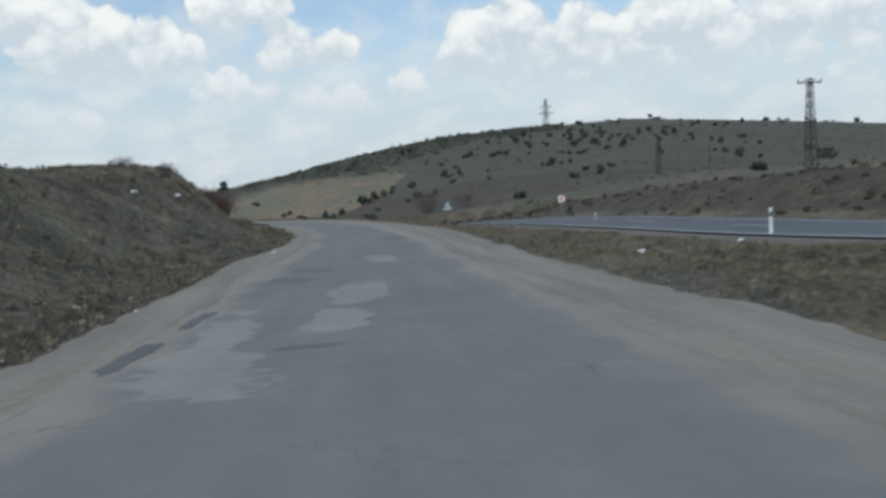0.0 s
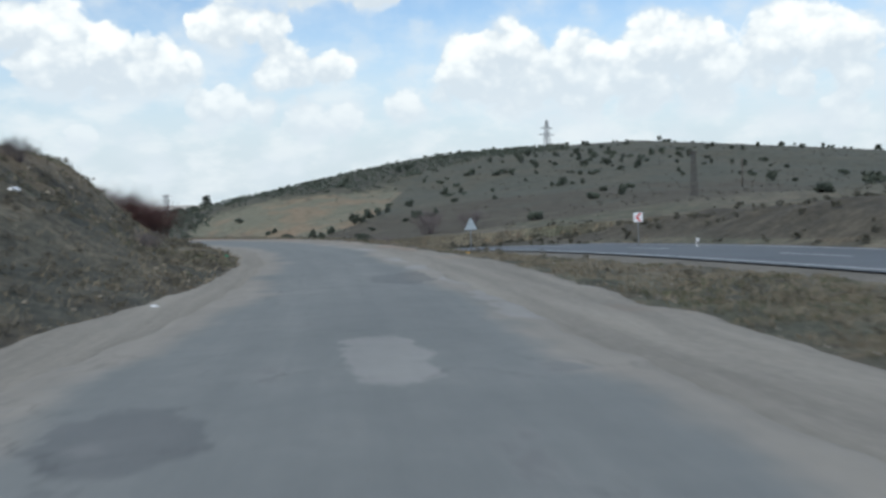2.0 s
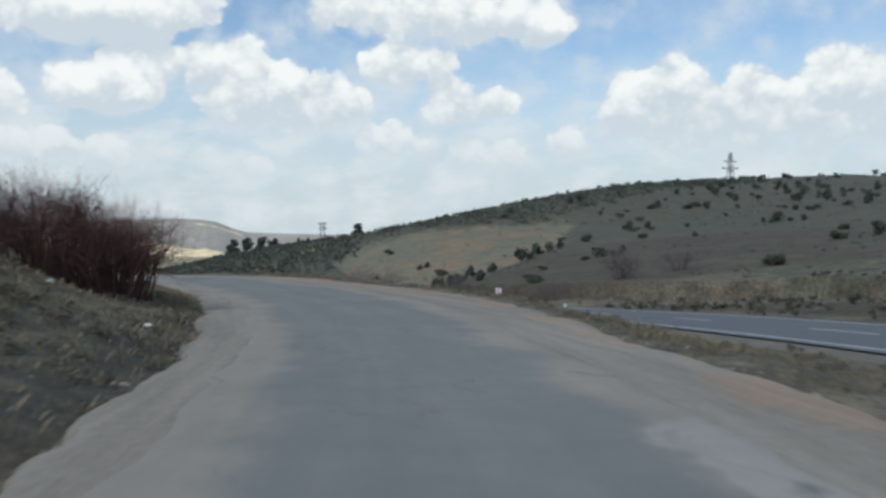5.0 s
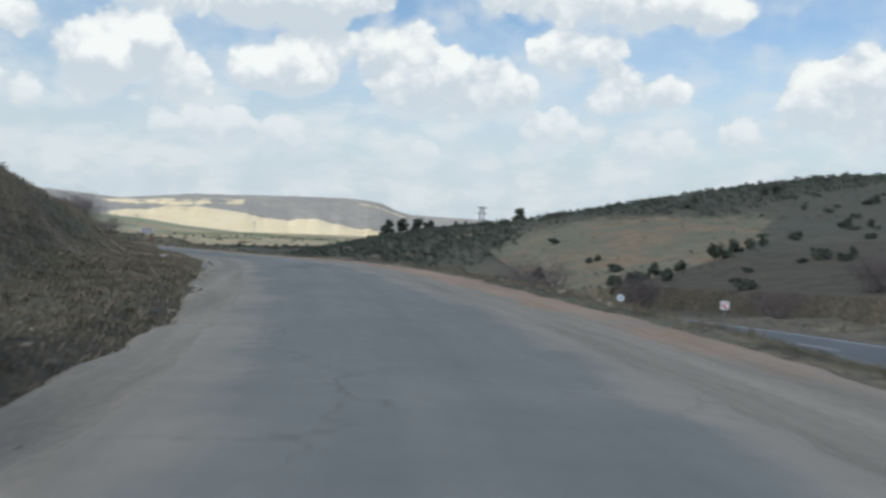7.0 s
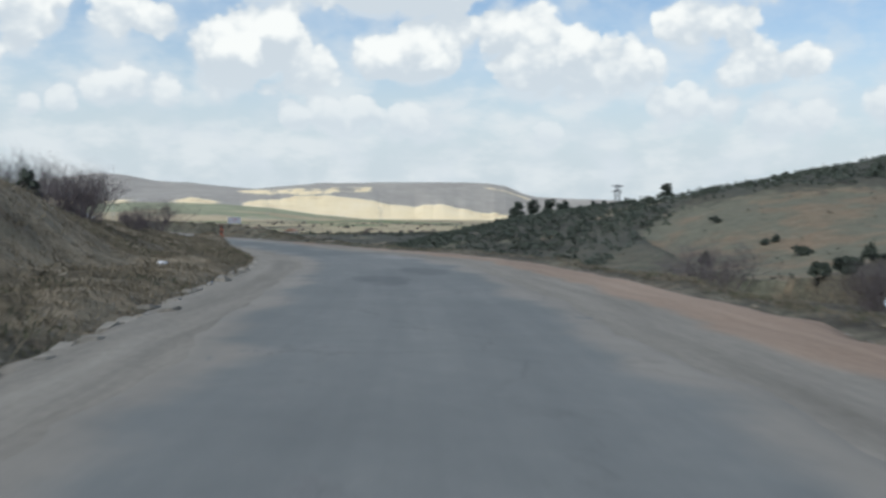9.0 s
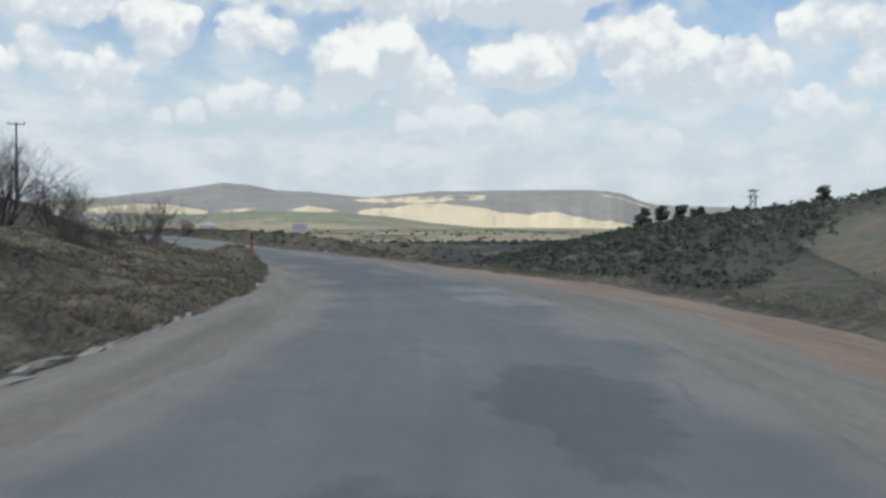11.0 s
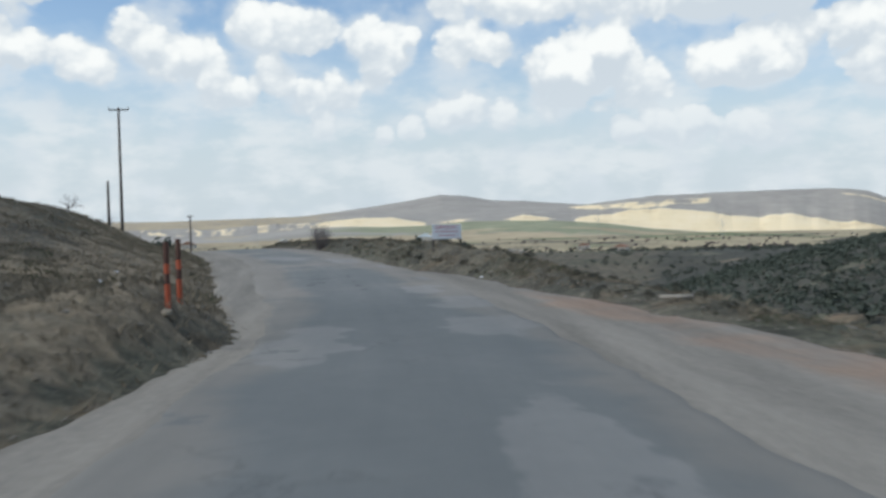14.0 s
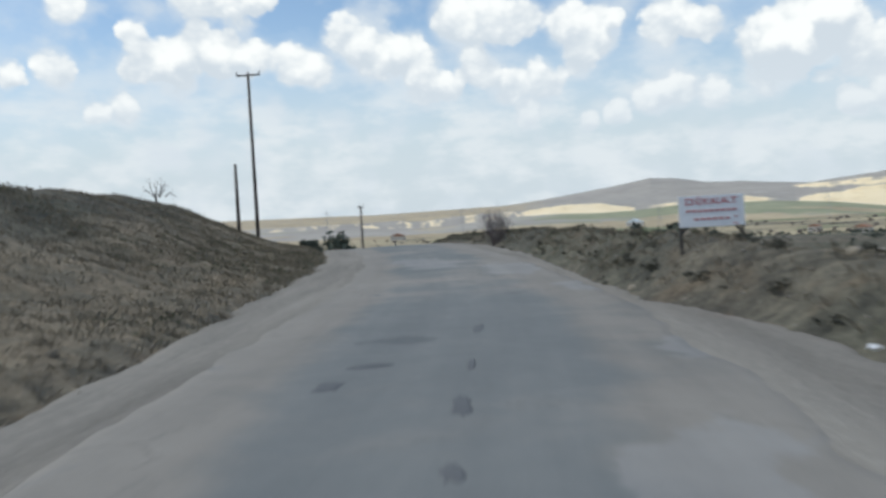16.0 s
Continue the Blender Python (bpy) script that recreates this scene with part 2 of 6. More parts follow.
def mrange(nt, v, a, b, c=0.0, d=1.0, smooth=True):
    n = nt.nodes.new("ShaderNodeMapRange")
    n.interpolation_type = "SMOOTHSTEP" if smooth else "LINEAR"
    nt.links.new(v, n.inputs["Value"])
    for k, x in zip(("From Min", "From Max", "To Min", "To Max"), (a, b, c, d)):
        n.inputs[k].default_value = x
    return n.outputs[0]


def attr(nt, name):
    a = nt.nodes.new("ShaderNodeAttribute")
    a.attribute_name = name
    return a


def math2(nt, op, a, b):
    n = nt.nodes.new("ShaderNodeMath")
    n.operation = op
    for i, v in ((0, a), (1, b)):
        if isinstance(v, (int, float)):
            n.inputs[i].default_value = v
        else:
            nt.links.new(v, n.inputs[i])
    return n.outputs[0]


def bump(nt, b, height, strength, dist):
    n = nt.nodes.new("ShaderNodeBump")
    n.inputs["Strength"].default_value, n.inputs["Distance"].default_value = strength, dist
    nt.links.new(height, n.inputs["Height"])
    nt.links.new(n.outputs[0], b.inputs["Normal"])


def speckled(name, dark, light, scale, rough=0.9, metal=0.0, spread=(0.3, 0.7), bumpd=0.0, fine=8.0, vary=0.0):
    """A surface with coarse and fine variation between two colours."""
    m, nt, b = material(name, rough, metal)
    a, f = tex(nt, scale, 5), tex(nt, scale * fine, 3)
    v = math2(nt, "ADD", math2(nt, "MULTIPLY", a.outputs["Fac"], 0.65), math2(nt, "MULTIPLY", f.outputs["Fac"], 0.35))
    c = ramp(nt, v, [(spread[0], dark), (spread[1], light)])
    if vary:
        oi = nt.nodes.new("ShaderNodeObjectInfo")
        hs = nt.nodes.new("ShaderNodeHueSaturation")
        nt.links.new(mrange(nt, oi.outputs["Random"], 0, 1, 1 - vary, 1 + vary, False), hs.inputs["Value"])
        nt.links.new(c, hs.inputs["Color"])
        c = hs.outputs[0]
    nt.links.new(c, b.inputs["Base Color"])
    if bumpd:
        bump(nt, b, f.outputs["Fac"], 0.6, bumpd)
    return m


def plain(name, col, rough=0.5, metal=0.0, wear=0.85):
    return speckled(name, tuple(c * wear for c in col), col, 3.0, rough, metal)


# dry steppe: straw, grey-brown soil and thin green, with bare orange earth and dark scrub where the attributes say so
M_GROUND, nt, b = material("dry_grass_ground", 0.95)
big, mid, fin, speck = tex(nt, 0.045, 5), tex(nt, 0.5, 6, 0.65), tex(nt, 3.2, 7, 0.72), tex(nt, 9.0, 4, 0.7)
v = math2(nt, "ADD", math2(nt, "MULTIPLY", mid.outputs["Fac"], 0.36), math2(nt, "ADD", math2(nt, "MULTIPLY", fin.outputs["Fac"], 0.4), math2(nt, "MULTIPLY", speck.outputs["Fac"], 0.24)))
v = mrange(nt, v, 0.33, 0.67, 0.0, 1.0, False)
grass = ramp(nt, v, [(0.18, (0.048, 0.044, 0.035)), (0.42, (0.098, 0.089, 0.068)), (0.58, (0.15, 0.134, 0.1)), (0.85, (0.245, 0.215, 0.155))])
greenish = ramp(nt, v, [(0.2, (0.035, 0.039, 0.029)), (0.5, (0.078, 0.084, 0.058)), (0.8, (0.15, 0.152, 0.107))])
col = mix(nt, mrange(nt, big.outputs["Fac"], 0.42, 0.64, 0, 0.75), grass, greenish)
tint_ = tex(nt, 0.85, 4, 0.6)
col = mix(nt, mrange(nt, tint_.outputs["Fac"], 0.52, 0.66, 0, 0.6), col, ramp(nt, v, [(0.2, (0.07, 0.052, 0.034)), (0.8, (0.215, 0.165, 0.108))]))
scrub = ramp(nt, v, [(0.2, (0.035, 0.037, 0.031)), (0.55, (0.078, 0.077, 0.062)), (0.85, (0.13, 0.12, 0.092))])
soil = ramp(nt, v, [(0.1, (0.125, 0.098, 0.066)), (0.5, (0.19, 0.152, 0.104)), (0.9, (0.28, 0.23, 0.16))])
brown = ramp(nt, v, [(0.15, (0.034, 0.032, 0.026)), (0.55, (0.082, 0.073, 0.056)), (0.9, (0.145, 0.124, 0.09))])
hillg = ramp(nt, v, [(0.1, (0.052, 0.056, 0.046)), (0.9, (0.112, 0.111, 0.087))])
# straw of the distant fields, its sunlit brightness put into the colour
field = ramp(nt, v, [(0.1, (0.29, 0.24, 0.15)), (0.9, (0.5, 0.425, 0.275))])
straw = ramp(nt, v, [(0.12, (0.105, 0.088, 0.062)), (0.4, (0.195, 0.16, 0.11)), (0.6, (0.265, 0.218, 0.15)), (0.88, (0.37, 0.31, 0.218))])
crop = ramp(nt, v, [(0.1, (0.1, 0.13, 0.062)), (0.9, (0.23, 0.26, 0.135))])
straw = mix(nt, mrange(nt, tint_.outputs["Fac"], 0.47, 0.6, 0, 0.75), straw, ramp(nt, v, [(0.15, (0.08, 0.074, 0.057)), (0.85, (0.235, 0.207, 0.15))]))
wob = math2(nt, "MULTIPLY", math2(nt, "SUBTRACT", mid.outputs["Fac"], 0.5), 1.1)
gm_ = tex(nt, 0.11, 4, 0.6)
rust_ = tex(nt, 0.23, 5, 0.65)
soil = mix(nt, mrange(nt, rust_.outputs["Fac"], 0.5, 0.66, 0, 0.8), soil, ramp(nt, v, [(0.1, (0.14, 0.098, 0.064)), (0.9, (0.28, 0.205, 0.135))]))
soil = mix(nt, mrange(nt, gm_.outputs["Fac"], 0.42, 0.56, 0, 0.8), soil, ramp(nt, v, [(0.1, (0.092, 0.098, 0.073)), (0.9, (0.18, 0.184, 0.135))]))
hillg = mix(nt, mrange(nt, gm_.outputs["Fac"], 0.42, 0.6, 0, 0.5), hillg, ramp(nt, v, [(0.1, (0.062, 0.055, 0.042)), (0.9, (0.15, 0.132, 0.096))]))
hillg = mix(nt, mrange(nt, rust_.outputs["Fac"], 0.55, 0.68, 0, 0.6), hillg, ramp(nt, v, [(0.1, (0.04, 0.043, 0.034)), (0.9, (0.09, 0.09, 0.07))]))
for name_, c_ in (("hill", hillg), ("straw", straw), ("field", field), ("crop", crop), ("brown", brown), ("scrub", scrub), ("soil", soil)):
    f_ = mrange(nt, math2(nt, "ADD", attr(nt, name_).outputs["Fac"], wob), 0.3, 0.7)
    col = mix(nt, f_, col, c_)
nt.links.new(col, b.inputs["Base Color"])
bump(nt, b, v, 0.8, 0.09)

# dusty old asphalt: grey, with wheel lanes, pale dust towards the edges and fine cracks
M_ASPHALT, nt, b = material("worn_asphalt", 0.85)
lon, sp, blot = tex(nt, 1.6, 4, 0.6, "UV", (1.0, 0.05, 1)), tex(nt, 70, 2, 0.6), tex(nt, 0.35, 5, 0.6)
mot = tex(nt, 2.4, 6, 0.7)
v = math2(nt, "ADD", math2(nt, "MULTIPLY", lon.outputs["Fac"], 0.3), math2(nt, "ADD", math2(nt, "MULTIPLY", blot.outputs["Fac"], 0.34), math2(nt, "ADD", math2(nt, "MULTIPLY", sp.outputs["Fac"], 0.16), math2(nt, "MULTIPLY", mot.outputs["Fac"], 0.2))))
asp = ramp(nt, v, [(0.36, (0.138, 0.146, 0.142)), (0.5, (0.17, 0.177, 0.17)), (0.64, (0.212, 0.215, 0.203))])
dust = ramp(nt, v, [(0.3, (0.175, 0.163, 0.142)), (0.7, (0.315, 0.287, 0.245))])
edge = math2(nt, "ADD", attr(nt, "edge").outputs["Fac"], math2(nt, "MULTIPLY", math2(nt, "SUBTRACT", blot.outputs["Fac"], 0.5), 1.6))
col = mix(nt, mrange(nt, edge, 0.42, 0.95, 0, 0.9), asp, dust)
pw = math2(nt, "MULTIPLY", math2(nt, "SUBTRACT", tex(nt, 0.7, 8, 0.62).outputs["Fac"], 0.5), 3.2)
col = mix(nt, mrange(nt, math2(nt, "ADD", attr(nt, "pale").outputs["Fac"], pw), 0.40, 0.62, 0, 0.7), col, ramp(nt, v, [(0.3, (0.2, 0.198, 0.19)), (0.7, (0.34, 0.33, 0.305))]))
col = mix(nt, mrange(nt, math2(nt, "ADD", attr(nt, "tar").outputs["Fac"], pw), 0.42, 0.58, 0, 0.6), col, ramp(nt, v, [(0.3, (0.075, 0.08, 0.083)), (0.7, (0.13, 0.135, 0.136))]))
dk = mrange(nt, attr(nt, "fresh").outputs["Fac"], 0.2, 0.8, 0, 0.32)
col = mix(nt, dk, col, (0.08, 0.094, 0.096))
crk = tex(nt, 0.55, kind="ShaderNodeTexVoronoi")
crk.feature = "DISTANCE_TO_EDGE"
wn_ = tex(nt, 2.5, 4)
vm = nt.nodes.new("ShaderNodeVectorMath")
vm.operation = "MULTIPLY_ADD"
nt.links.new(wn_.outputs["Color"], vm.inputs[0])
vm.inputs[1].default_value = (0.7, 0.7, 0.7)
tc_ = nt.nodes.new("ShaderNodeTexCoord")
nt.links.new(tc_.outputs["Object"], vm.inputs[2])
nt.links.new(vm.outputs[0], crk.inputs["Vector"])
ck = math2(nt, "MULTIPLY", mrange(nt, crk.outputs["Distance"], 0.0, 0.024, 1, 0), mrange(nt, blot.outputs["Fac"], 0.48, 0.62, 0, 0.34))
col = mix(nt, ck, col, (0.05, 0.05, 0.05))
nt.links.new(col, b.inputs["Base Color"])
bump(nt, b, sp.outputs["Fac"], 0.5, 0.01)

# compacted dirt shoulder, greyish buff, orange towards the outside
M_DIRT, nt, b = material("dirt_shoulder", 0.95)
lon, sp, blot = tex(nt, 1.3, 5, 0.65, "UV", (1.0, 0.07, 1)), tex(nt, 9, 5, 0.7), tex(nt, 0.3, 5)
v = math2(nt, "ADD", math2(nt, "MULTIPLY", lon.outputs["Fac"], 0.6), math2(nt, "MULTIPLY", sp.outputs["Fac"], 0.4))
buff = ramp(nt, v, [(0.32, (0.145, 0.133, 0.112)), (0.5, (0.22, 0.203, 0.174)), (0.68, (0.305, 0.281, 0.238))])
oran = ramp(nt, v, [(0.32, (0.175, 0.128, 0.094)), (0.5, (0.275, 0.203, 0.152)), (0.7, (0.37, 0.287, 0.22))])
om = math2(nt, "ADD", attr(nt, "orange").outputs["Fac"], math2(nt, "MULTIPLY", math2(nt, "SUBTRACT", blot.outputs["Fac"], 0.5), 1.5))
col = mix(nt, mrange(nt, om, 0.35, 0.75), buff, oran)
gm = math2(nt, "ADD", attr(nt, "edge").outputs["Fac"], math2(nt, "MULTIPLY", math2(nt, "SUBTRACT", sp.outputs["Fac"], 0.5), 1.8))
col = mix(nt, mrange(nt, gm, 0.75, 1.1, 0, 0.8), col, (0.085, 0.077, 0.058))
nt.links.new(col, b.inputs["Base Color"])
bump(nt, b, v, 1.0, 0.05)

M_PATCH_DARK = speckled("tar_patch", (0.09, 0.095, 0.098), (0.145, 0.148, 0.148), 1.2, 0.85, bumpd=0.006, fine=30)
M_PATCH_LIGHT = speckled("dusty_patch", (0.2, 0.198, 0.19), (0.31, 0.3, 0.28), 1.2, 0.9, bumpd=0.006, fine=30)
M_PATCH_MID = speckled("worn_patch", (0.15, 0.15, 0.148), (0.23, 0.225, 0.21), 1.2, 0.9, bumpd=0.006, fine=30)
M_HIGHWAY = speckled("highway_asphalt", (0.075, 0.084, 0.092), (0.12, 0.13, 0.138), 0.3, 0.7, fine=20)
M_GRAVEL = speckled("gravel_verge", (0.1, 0.094, 0.08), (0.175, 0.16, 0.135), 0.8, 0.95, bumpd=0.03)
M_LINE = speckled("road_paint", (0.4, 0.4, 0.39), (0.62, 0.62, 0.6), 1.0, 0.8)
M_BUSH = speckled("juniper_green", (0.045, 0.057, 0.046), (0.105, 0.118, 0.09), 1.5, 0.9, vary=0.3, fine=6)
M_PINE = speckled("pine_green", (0.045, 0.058, 0.047), (0.1, 0.117, 0.09), 1.5, 0.9, vary=0.2, fine=6)
M_BARE = speckled("bare_twigs", (0.085, 0.07, 0.072), (0.17, 0.143, 0.143), 2.0, 0.9)
M_RED = speckled("reddish_twigs", (0.06, 0.032, 0.03), (0.135, 0.072, 0.064), 2.0, 0.9)
M_BARK = speckled("bark", (0.045, 0.037, 0.03), (0.1, 0.082, 0.066), 4.0, 0.95)
M_STONE = speckled("limestone_rock", (0.14, 0.123, 0.095), (0.32, 0.28, 0.215), 1.5, 0.9, bumpd=0.02, vary=0.3)
M_CONC = speckled("crumbled_edge_concrete", (0.2, 0.185, 0.155), (0.36, 0.33, 0.28), 2.0, 0.92, bumpd=0.015, vary=0.2)
M_STRAW = speckled("dry_grass_blades", (0.125, 0.109, 0.08), (0.235, 0.203, 0.148), 0.9, 0.9, fine=5)
M_TUFT = speckled("green_grass_blades", (0.05, 0.055, 0.033), (0.13, 0.132, 0.08), 0.9, 0.9, fine=5)
M_DWARF = speckled("dwarf_scrub", (0.072, 0.066, 0.051), (0.14, 0.126, 0.095), 0.9, 0.9, fine=5)
M_HEATH = speckled("grey_green_scrub", (0.045, 0.046, 0.037), (0.105, 0.1, 0.075), 0.9, 0.9, fine=5)
M_WOOD = speckled("weathered_pole_wood", (0.07, 0.06, 0.052), (0.15, 0.13, 0.115), 2.0, 0.85, fine=12)
M_STEEL = speckled("galvanised_steel", (0.17, 0.18, 0.19), (0.28, 0.29, 0.3), 3.0, 0.55, 0.6)
M_RUST = speckled("dark_rusty_steel", (0.055, 0.051, 0.05), (0.11, 0.1, 0.096), 3.0, 0.75, 0.4)
M_PYLON = speckled("dull_pylon_steel", (0.3, 0.31, 0.32), (0.4, 0.41, 0.42), 1.0, 0.8)
M_CERAMIC = plain("insulator_ceramic", (0.2, 0.17, 0.15), 0.3)
M_WHITE = speckled("white_sign_paint", (0.66, 0.68, 0.7), (0.8, 0.81, 0.82), 1.5, 0.5)
M_SIGNRED = speckled("faded_red_paint", (0.48, 0.07, 0.07), (0.62, 0.12, 0.11), 3.0, 0.5)
M_TEXTRED = plain("red_lettering", (0.5, 0.1, 0.11), 0.6)
M_TEXTBAR = plain("faded_red_lettering", (0.55, 0.25, 0.25), 0.6)
M_SIGNBACK = speckled("grey_sign_back", (0.34, 0.4, 0.44), (0.45, 0.5, 0.53), 3.0, 0.5, 0.3)
M_POSTRED = speckled("red_orange_paint", (0.33, 0.07, 0.035), (0.52, 0.13, 0.065), 4.0, 0.7)
M_POSTDARK = speckled("weathered_dark_red_paint", (0.07, 0.04, 0.034), (0.15, 0.075, 0.055), 4.0, 0.75)
M_BLACK = plain("black_paint", (0.035, 0.033, 0.033), 0.6)
M_PLASTIC = plain("white_plastic", (0.74, 0.75, 0.76), 0.5)
M_BLUE = plain("blue_plastic", (0.08, 0.27, 0.6), 0.5)
M_GREENP = plain("green_plastic", (0.04, 0.25, 0.13), 0.5)
M_YELLOWP = plain("orange_plastic", (0.65, 0.36, 0.06), 0.5)
M_WALL = speckled("pale_plaster", (0.38, 0.37, 0.34), (0.52, 0.5, 0.46), 0.2, 0.9)
M_ROOF = speckled("terracotta_roof", (0.24, 0.14, 0.1), (0.33, 0.2, 0.145), 0.3, 0.9)
M_TIN = speckled("pale_blue_tin", (0.5, 0.6, 0.66), (0.7, 0.76, 0.8), 0.2, 0.5)

# far hills: scrub-brown tops, cream quarry faces, green and straw fields, with the air's haze painted into the colours
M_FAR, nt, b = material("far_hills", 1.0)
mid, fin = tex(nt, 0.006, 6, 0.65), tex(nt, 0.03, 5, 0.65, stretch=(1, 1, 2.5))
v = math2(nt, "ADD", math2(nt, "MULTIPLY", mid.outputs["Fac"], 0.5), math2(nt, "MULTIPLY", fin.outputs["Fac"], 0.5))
# tops and fields lightened for haze, quarry and straw brightened to stand for sunlight
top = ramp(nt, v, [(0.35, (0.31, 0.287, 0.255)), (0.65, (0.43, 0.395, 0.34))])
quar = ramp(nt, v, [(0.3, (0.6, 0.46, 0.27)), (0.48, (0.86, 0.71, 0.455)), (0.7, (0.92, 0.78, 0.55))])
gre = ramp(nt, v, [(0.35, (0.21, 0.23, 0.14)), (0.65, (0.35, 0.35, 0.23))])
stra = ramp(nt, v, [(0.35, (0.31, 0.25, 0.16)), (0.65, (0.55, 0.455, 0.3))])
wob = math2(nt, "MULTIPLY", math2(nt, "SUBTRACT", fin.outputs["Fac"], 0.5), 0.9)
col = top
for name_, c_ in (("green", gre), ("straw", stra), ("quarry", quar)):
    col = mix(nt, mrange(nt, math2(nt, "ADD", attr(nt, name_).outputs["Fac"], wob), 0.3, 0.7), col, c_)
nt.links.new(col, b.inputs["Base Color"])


# ---- the road's line and the lie of the land ----
def catmull(t, ks, step):
    k = np.asarray(ks, float)
    u = np.clip(np.asarray(t, float) / step, 0, len(k) - 1.0001)
    i = u.astype(int)
    u = u - i
    kk = np.concatenate([[2 * k[0] - k[1]], k, [2 * k[-1] - k[-2]]])
    a, b_, c, d = kk[i], kk[i + 1], kk[i + 2], kk[i + 3]
    return .5 * (2 * b_ + (c - a) * u + (2 * a - 5 * b_ + 4 * c - d) * u * u + (3 * b_ - a - 3 * c + d) * u ** 3)


# heading in degrees every 10 m from the start of the road, which lies 60 m behind the first view
HEAD = [2, 2.3, 2.6, 2.9, 3.2, 3.4, 3.5, 4.6, 5.7, 6.5, 8.8, 13.0, 18.1, 24.1, 27.9, 29.2, 31.2, 34.2, 39.2, 46.0, 51.4, 55.7,
        59.2, 62.7, 66.2, 69.7, 73, 76, 79, 82, 85, 88, 90, 92, 94, 95, 96]
LEVEL = [3.4, 2.85, 2.3, 1.72, 1.15, 0.58, 0, -0.49, -0.91, -1.17, -1.27, -1.39, -1.62, -1.89, -2.15, -2.42, -2.71, -3.03, -3.39,
         -3.78, -4.11, -4.27, -4.42, -4.52, -4.6, -4.66, -4.73, -4.95, -5.5, -6.5, -7.6, -8.8, -10, -11, -12, -13, -14]
RS = np.arange(0, 360.01, 0.5)
rh = np.radians(catmull(RS, HEAD, 10.0))
RX = np.concatenate([[0], np.cumsum(-np.sin(rh[:-1] / 2 + rh[1:] / 2) * 0.5)])
RY = np.concatenate([[0], np.cumsum(np.cos(rh[:-1] / 2 + rh[1:] / 2) * 0.5)])
RX, RY = RX - np.interp(60, RS, RX), RY - np.interp(60, RS, RY)
RZ = catmull(RS, LEVEL, 10.0)
RS = RS - 60.0


def road_at(s, d):
    """World x, y, z of the point s metres along the road and d metres to its right."""
    x, y, z, h = (np.interp(s, RS, a) for a in (RX, RY, RZ, rh))
    return x + d * np.cos(h), y + d * np.sin(h), z


def road_coords(x, y):
    """s, d of points near the road."""
    x, y = np.atleast_1d(np.asarray(x, float)), np.atleast_1d(np.asarray(y, float))
    s, d = np.empty_like(x), np.empty_like(x)
    cx, cy, cs, ch = RX[::2], RY[::2], RS[::2], rh[::2]
    for i in range(0, len(x), 20000):
        a, b_ = x[i:i + 20000, None] - cx, y[i:i + 20000, None] - cy
        j = np.argmin(a * a + b_ * b_, 1)
        k = np.arange(len(j))
        dx, dy = a[k, j], b_[k, j]
        s[i:i + 20000] = cs[j] - dx * np.sin(ch[j]) + dy * np.cos(ch[j])
        d[i:i + 20000] = dx * np.cos(ch[j]) + dy * np.sin(ch[j])
    return s, d


def smooth(a, b_, v):
    t = np.clip((v - a) / (b_ - a), 0, 1)
    return t * t * (3 - 2 * t)


def wave(x, y, size, seed, octaves=3):
    """Smooth value noise between -1 and 1."""
    out, amp = np.zeros_like(x, float), 1.0
    rng = np.random.RandomState(seed)
    for o in range(octaves):
        g = rng.rand(64, 64) * 2 - 1
        u, w = x / size + 17.3 * o, y / size + 9.1 * o
        i, j = np.floor(u).astype(int), np.floor(w).astype(int)
        fu, fw = u - i, w - j
        fu, fw = fu * fu * (3 - 2 * fu), fw * fw * (3 - 2 * fw)
        q = lambda a, c: g[a % 64, c % 64]
        out += amp * ((q(i, j) * (1 - fu) + q(i + 1, j) * fu) * (1 - fw) + (q(i, j + 1) * (1 - fu) + q(i + 1, j + 1) * fu) * fw)
        amp, size = amp * 0.5, size * 0.47
    return out / 1.75


# left side: stations along the road, foot of the bank, its height and its breadth
BS = [-60, 10, 20, 31, 38, 45, 50, 54, 58, 62, 68, 75, 82, 94, 104, 112, 121, 130, 138, 146, 152, 156, 162, 168, 176, 190, 205, 220, 300]
B_FOOT = [4.4, 4.4, 4.7, 4.4, 3.1, 2.6, 2.4, 2.4, 2.6, 2.7, 2.8, 2.9, 3.0, 4.1, 4.5, 4.7, 4.7, 4.2, 3.6, 2.75, 3.7, 4.2, 4.85, 5.2, 5.45, 5.2, 4.8, 4.4, 4.2]
B_HIGH = [3.2, 3.3, 3.3, 3.4, 3.5, 3.55, 3.75, 3.85, 2.95, 1.9, 1.5, 2.2, 3.6, 3.6, 2.7, 2.25, 2.0, 1.6, 1.45, 1.3, 1.25, 1.3, 1.9, 2.5, 3.0, 3.3, 2.8, 1.6, 0.6]
B_WIDE = [9, 9, 9, 8.5, 8, 7.6, 7.6, 7.5, 7.0, 6.4, 6.5, 7.5, 8, 7.6, 6.7, 6.6, 8, 8.5, 8, 8.5, 10, 10.5, 10, 9.5, 9, 9, 9, 9, 9]
# right side: edge of the dirt shoulder
SHS = [-60, 20, 38, 45, 50, 60, 75, 100, 130, 145, 151, 156, 162, 166, 170, 176, 185, 196, 220, 300]
SH_R = [4.7, 5.0, 4.9, 4.6, 4.2, 4.3, 6.0, 6.0, 6.6, 5.2, 4.2, 3.6, 3.2, 2.5, 2.25, 2.3, 2.8, 3.3, 4.2, 4.0]
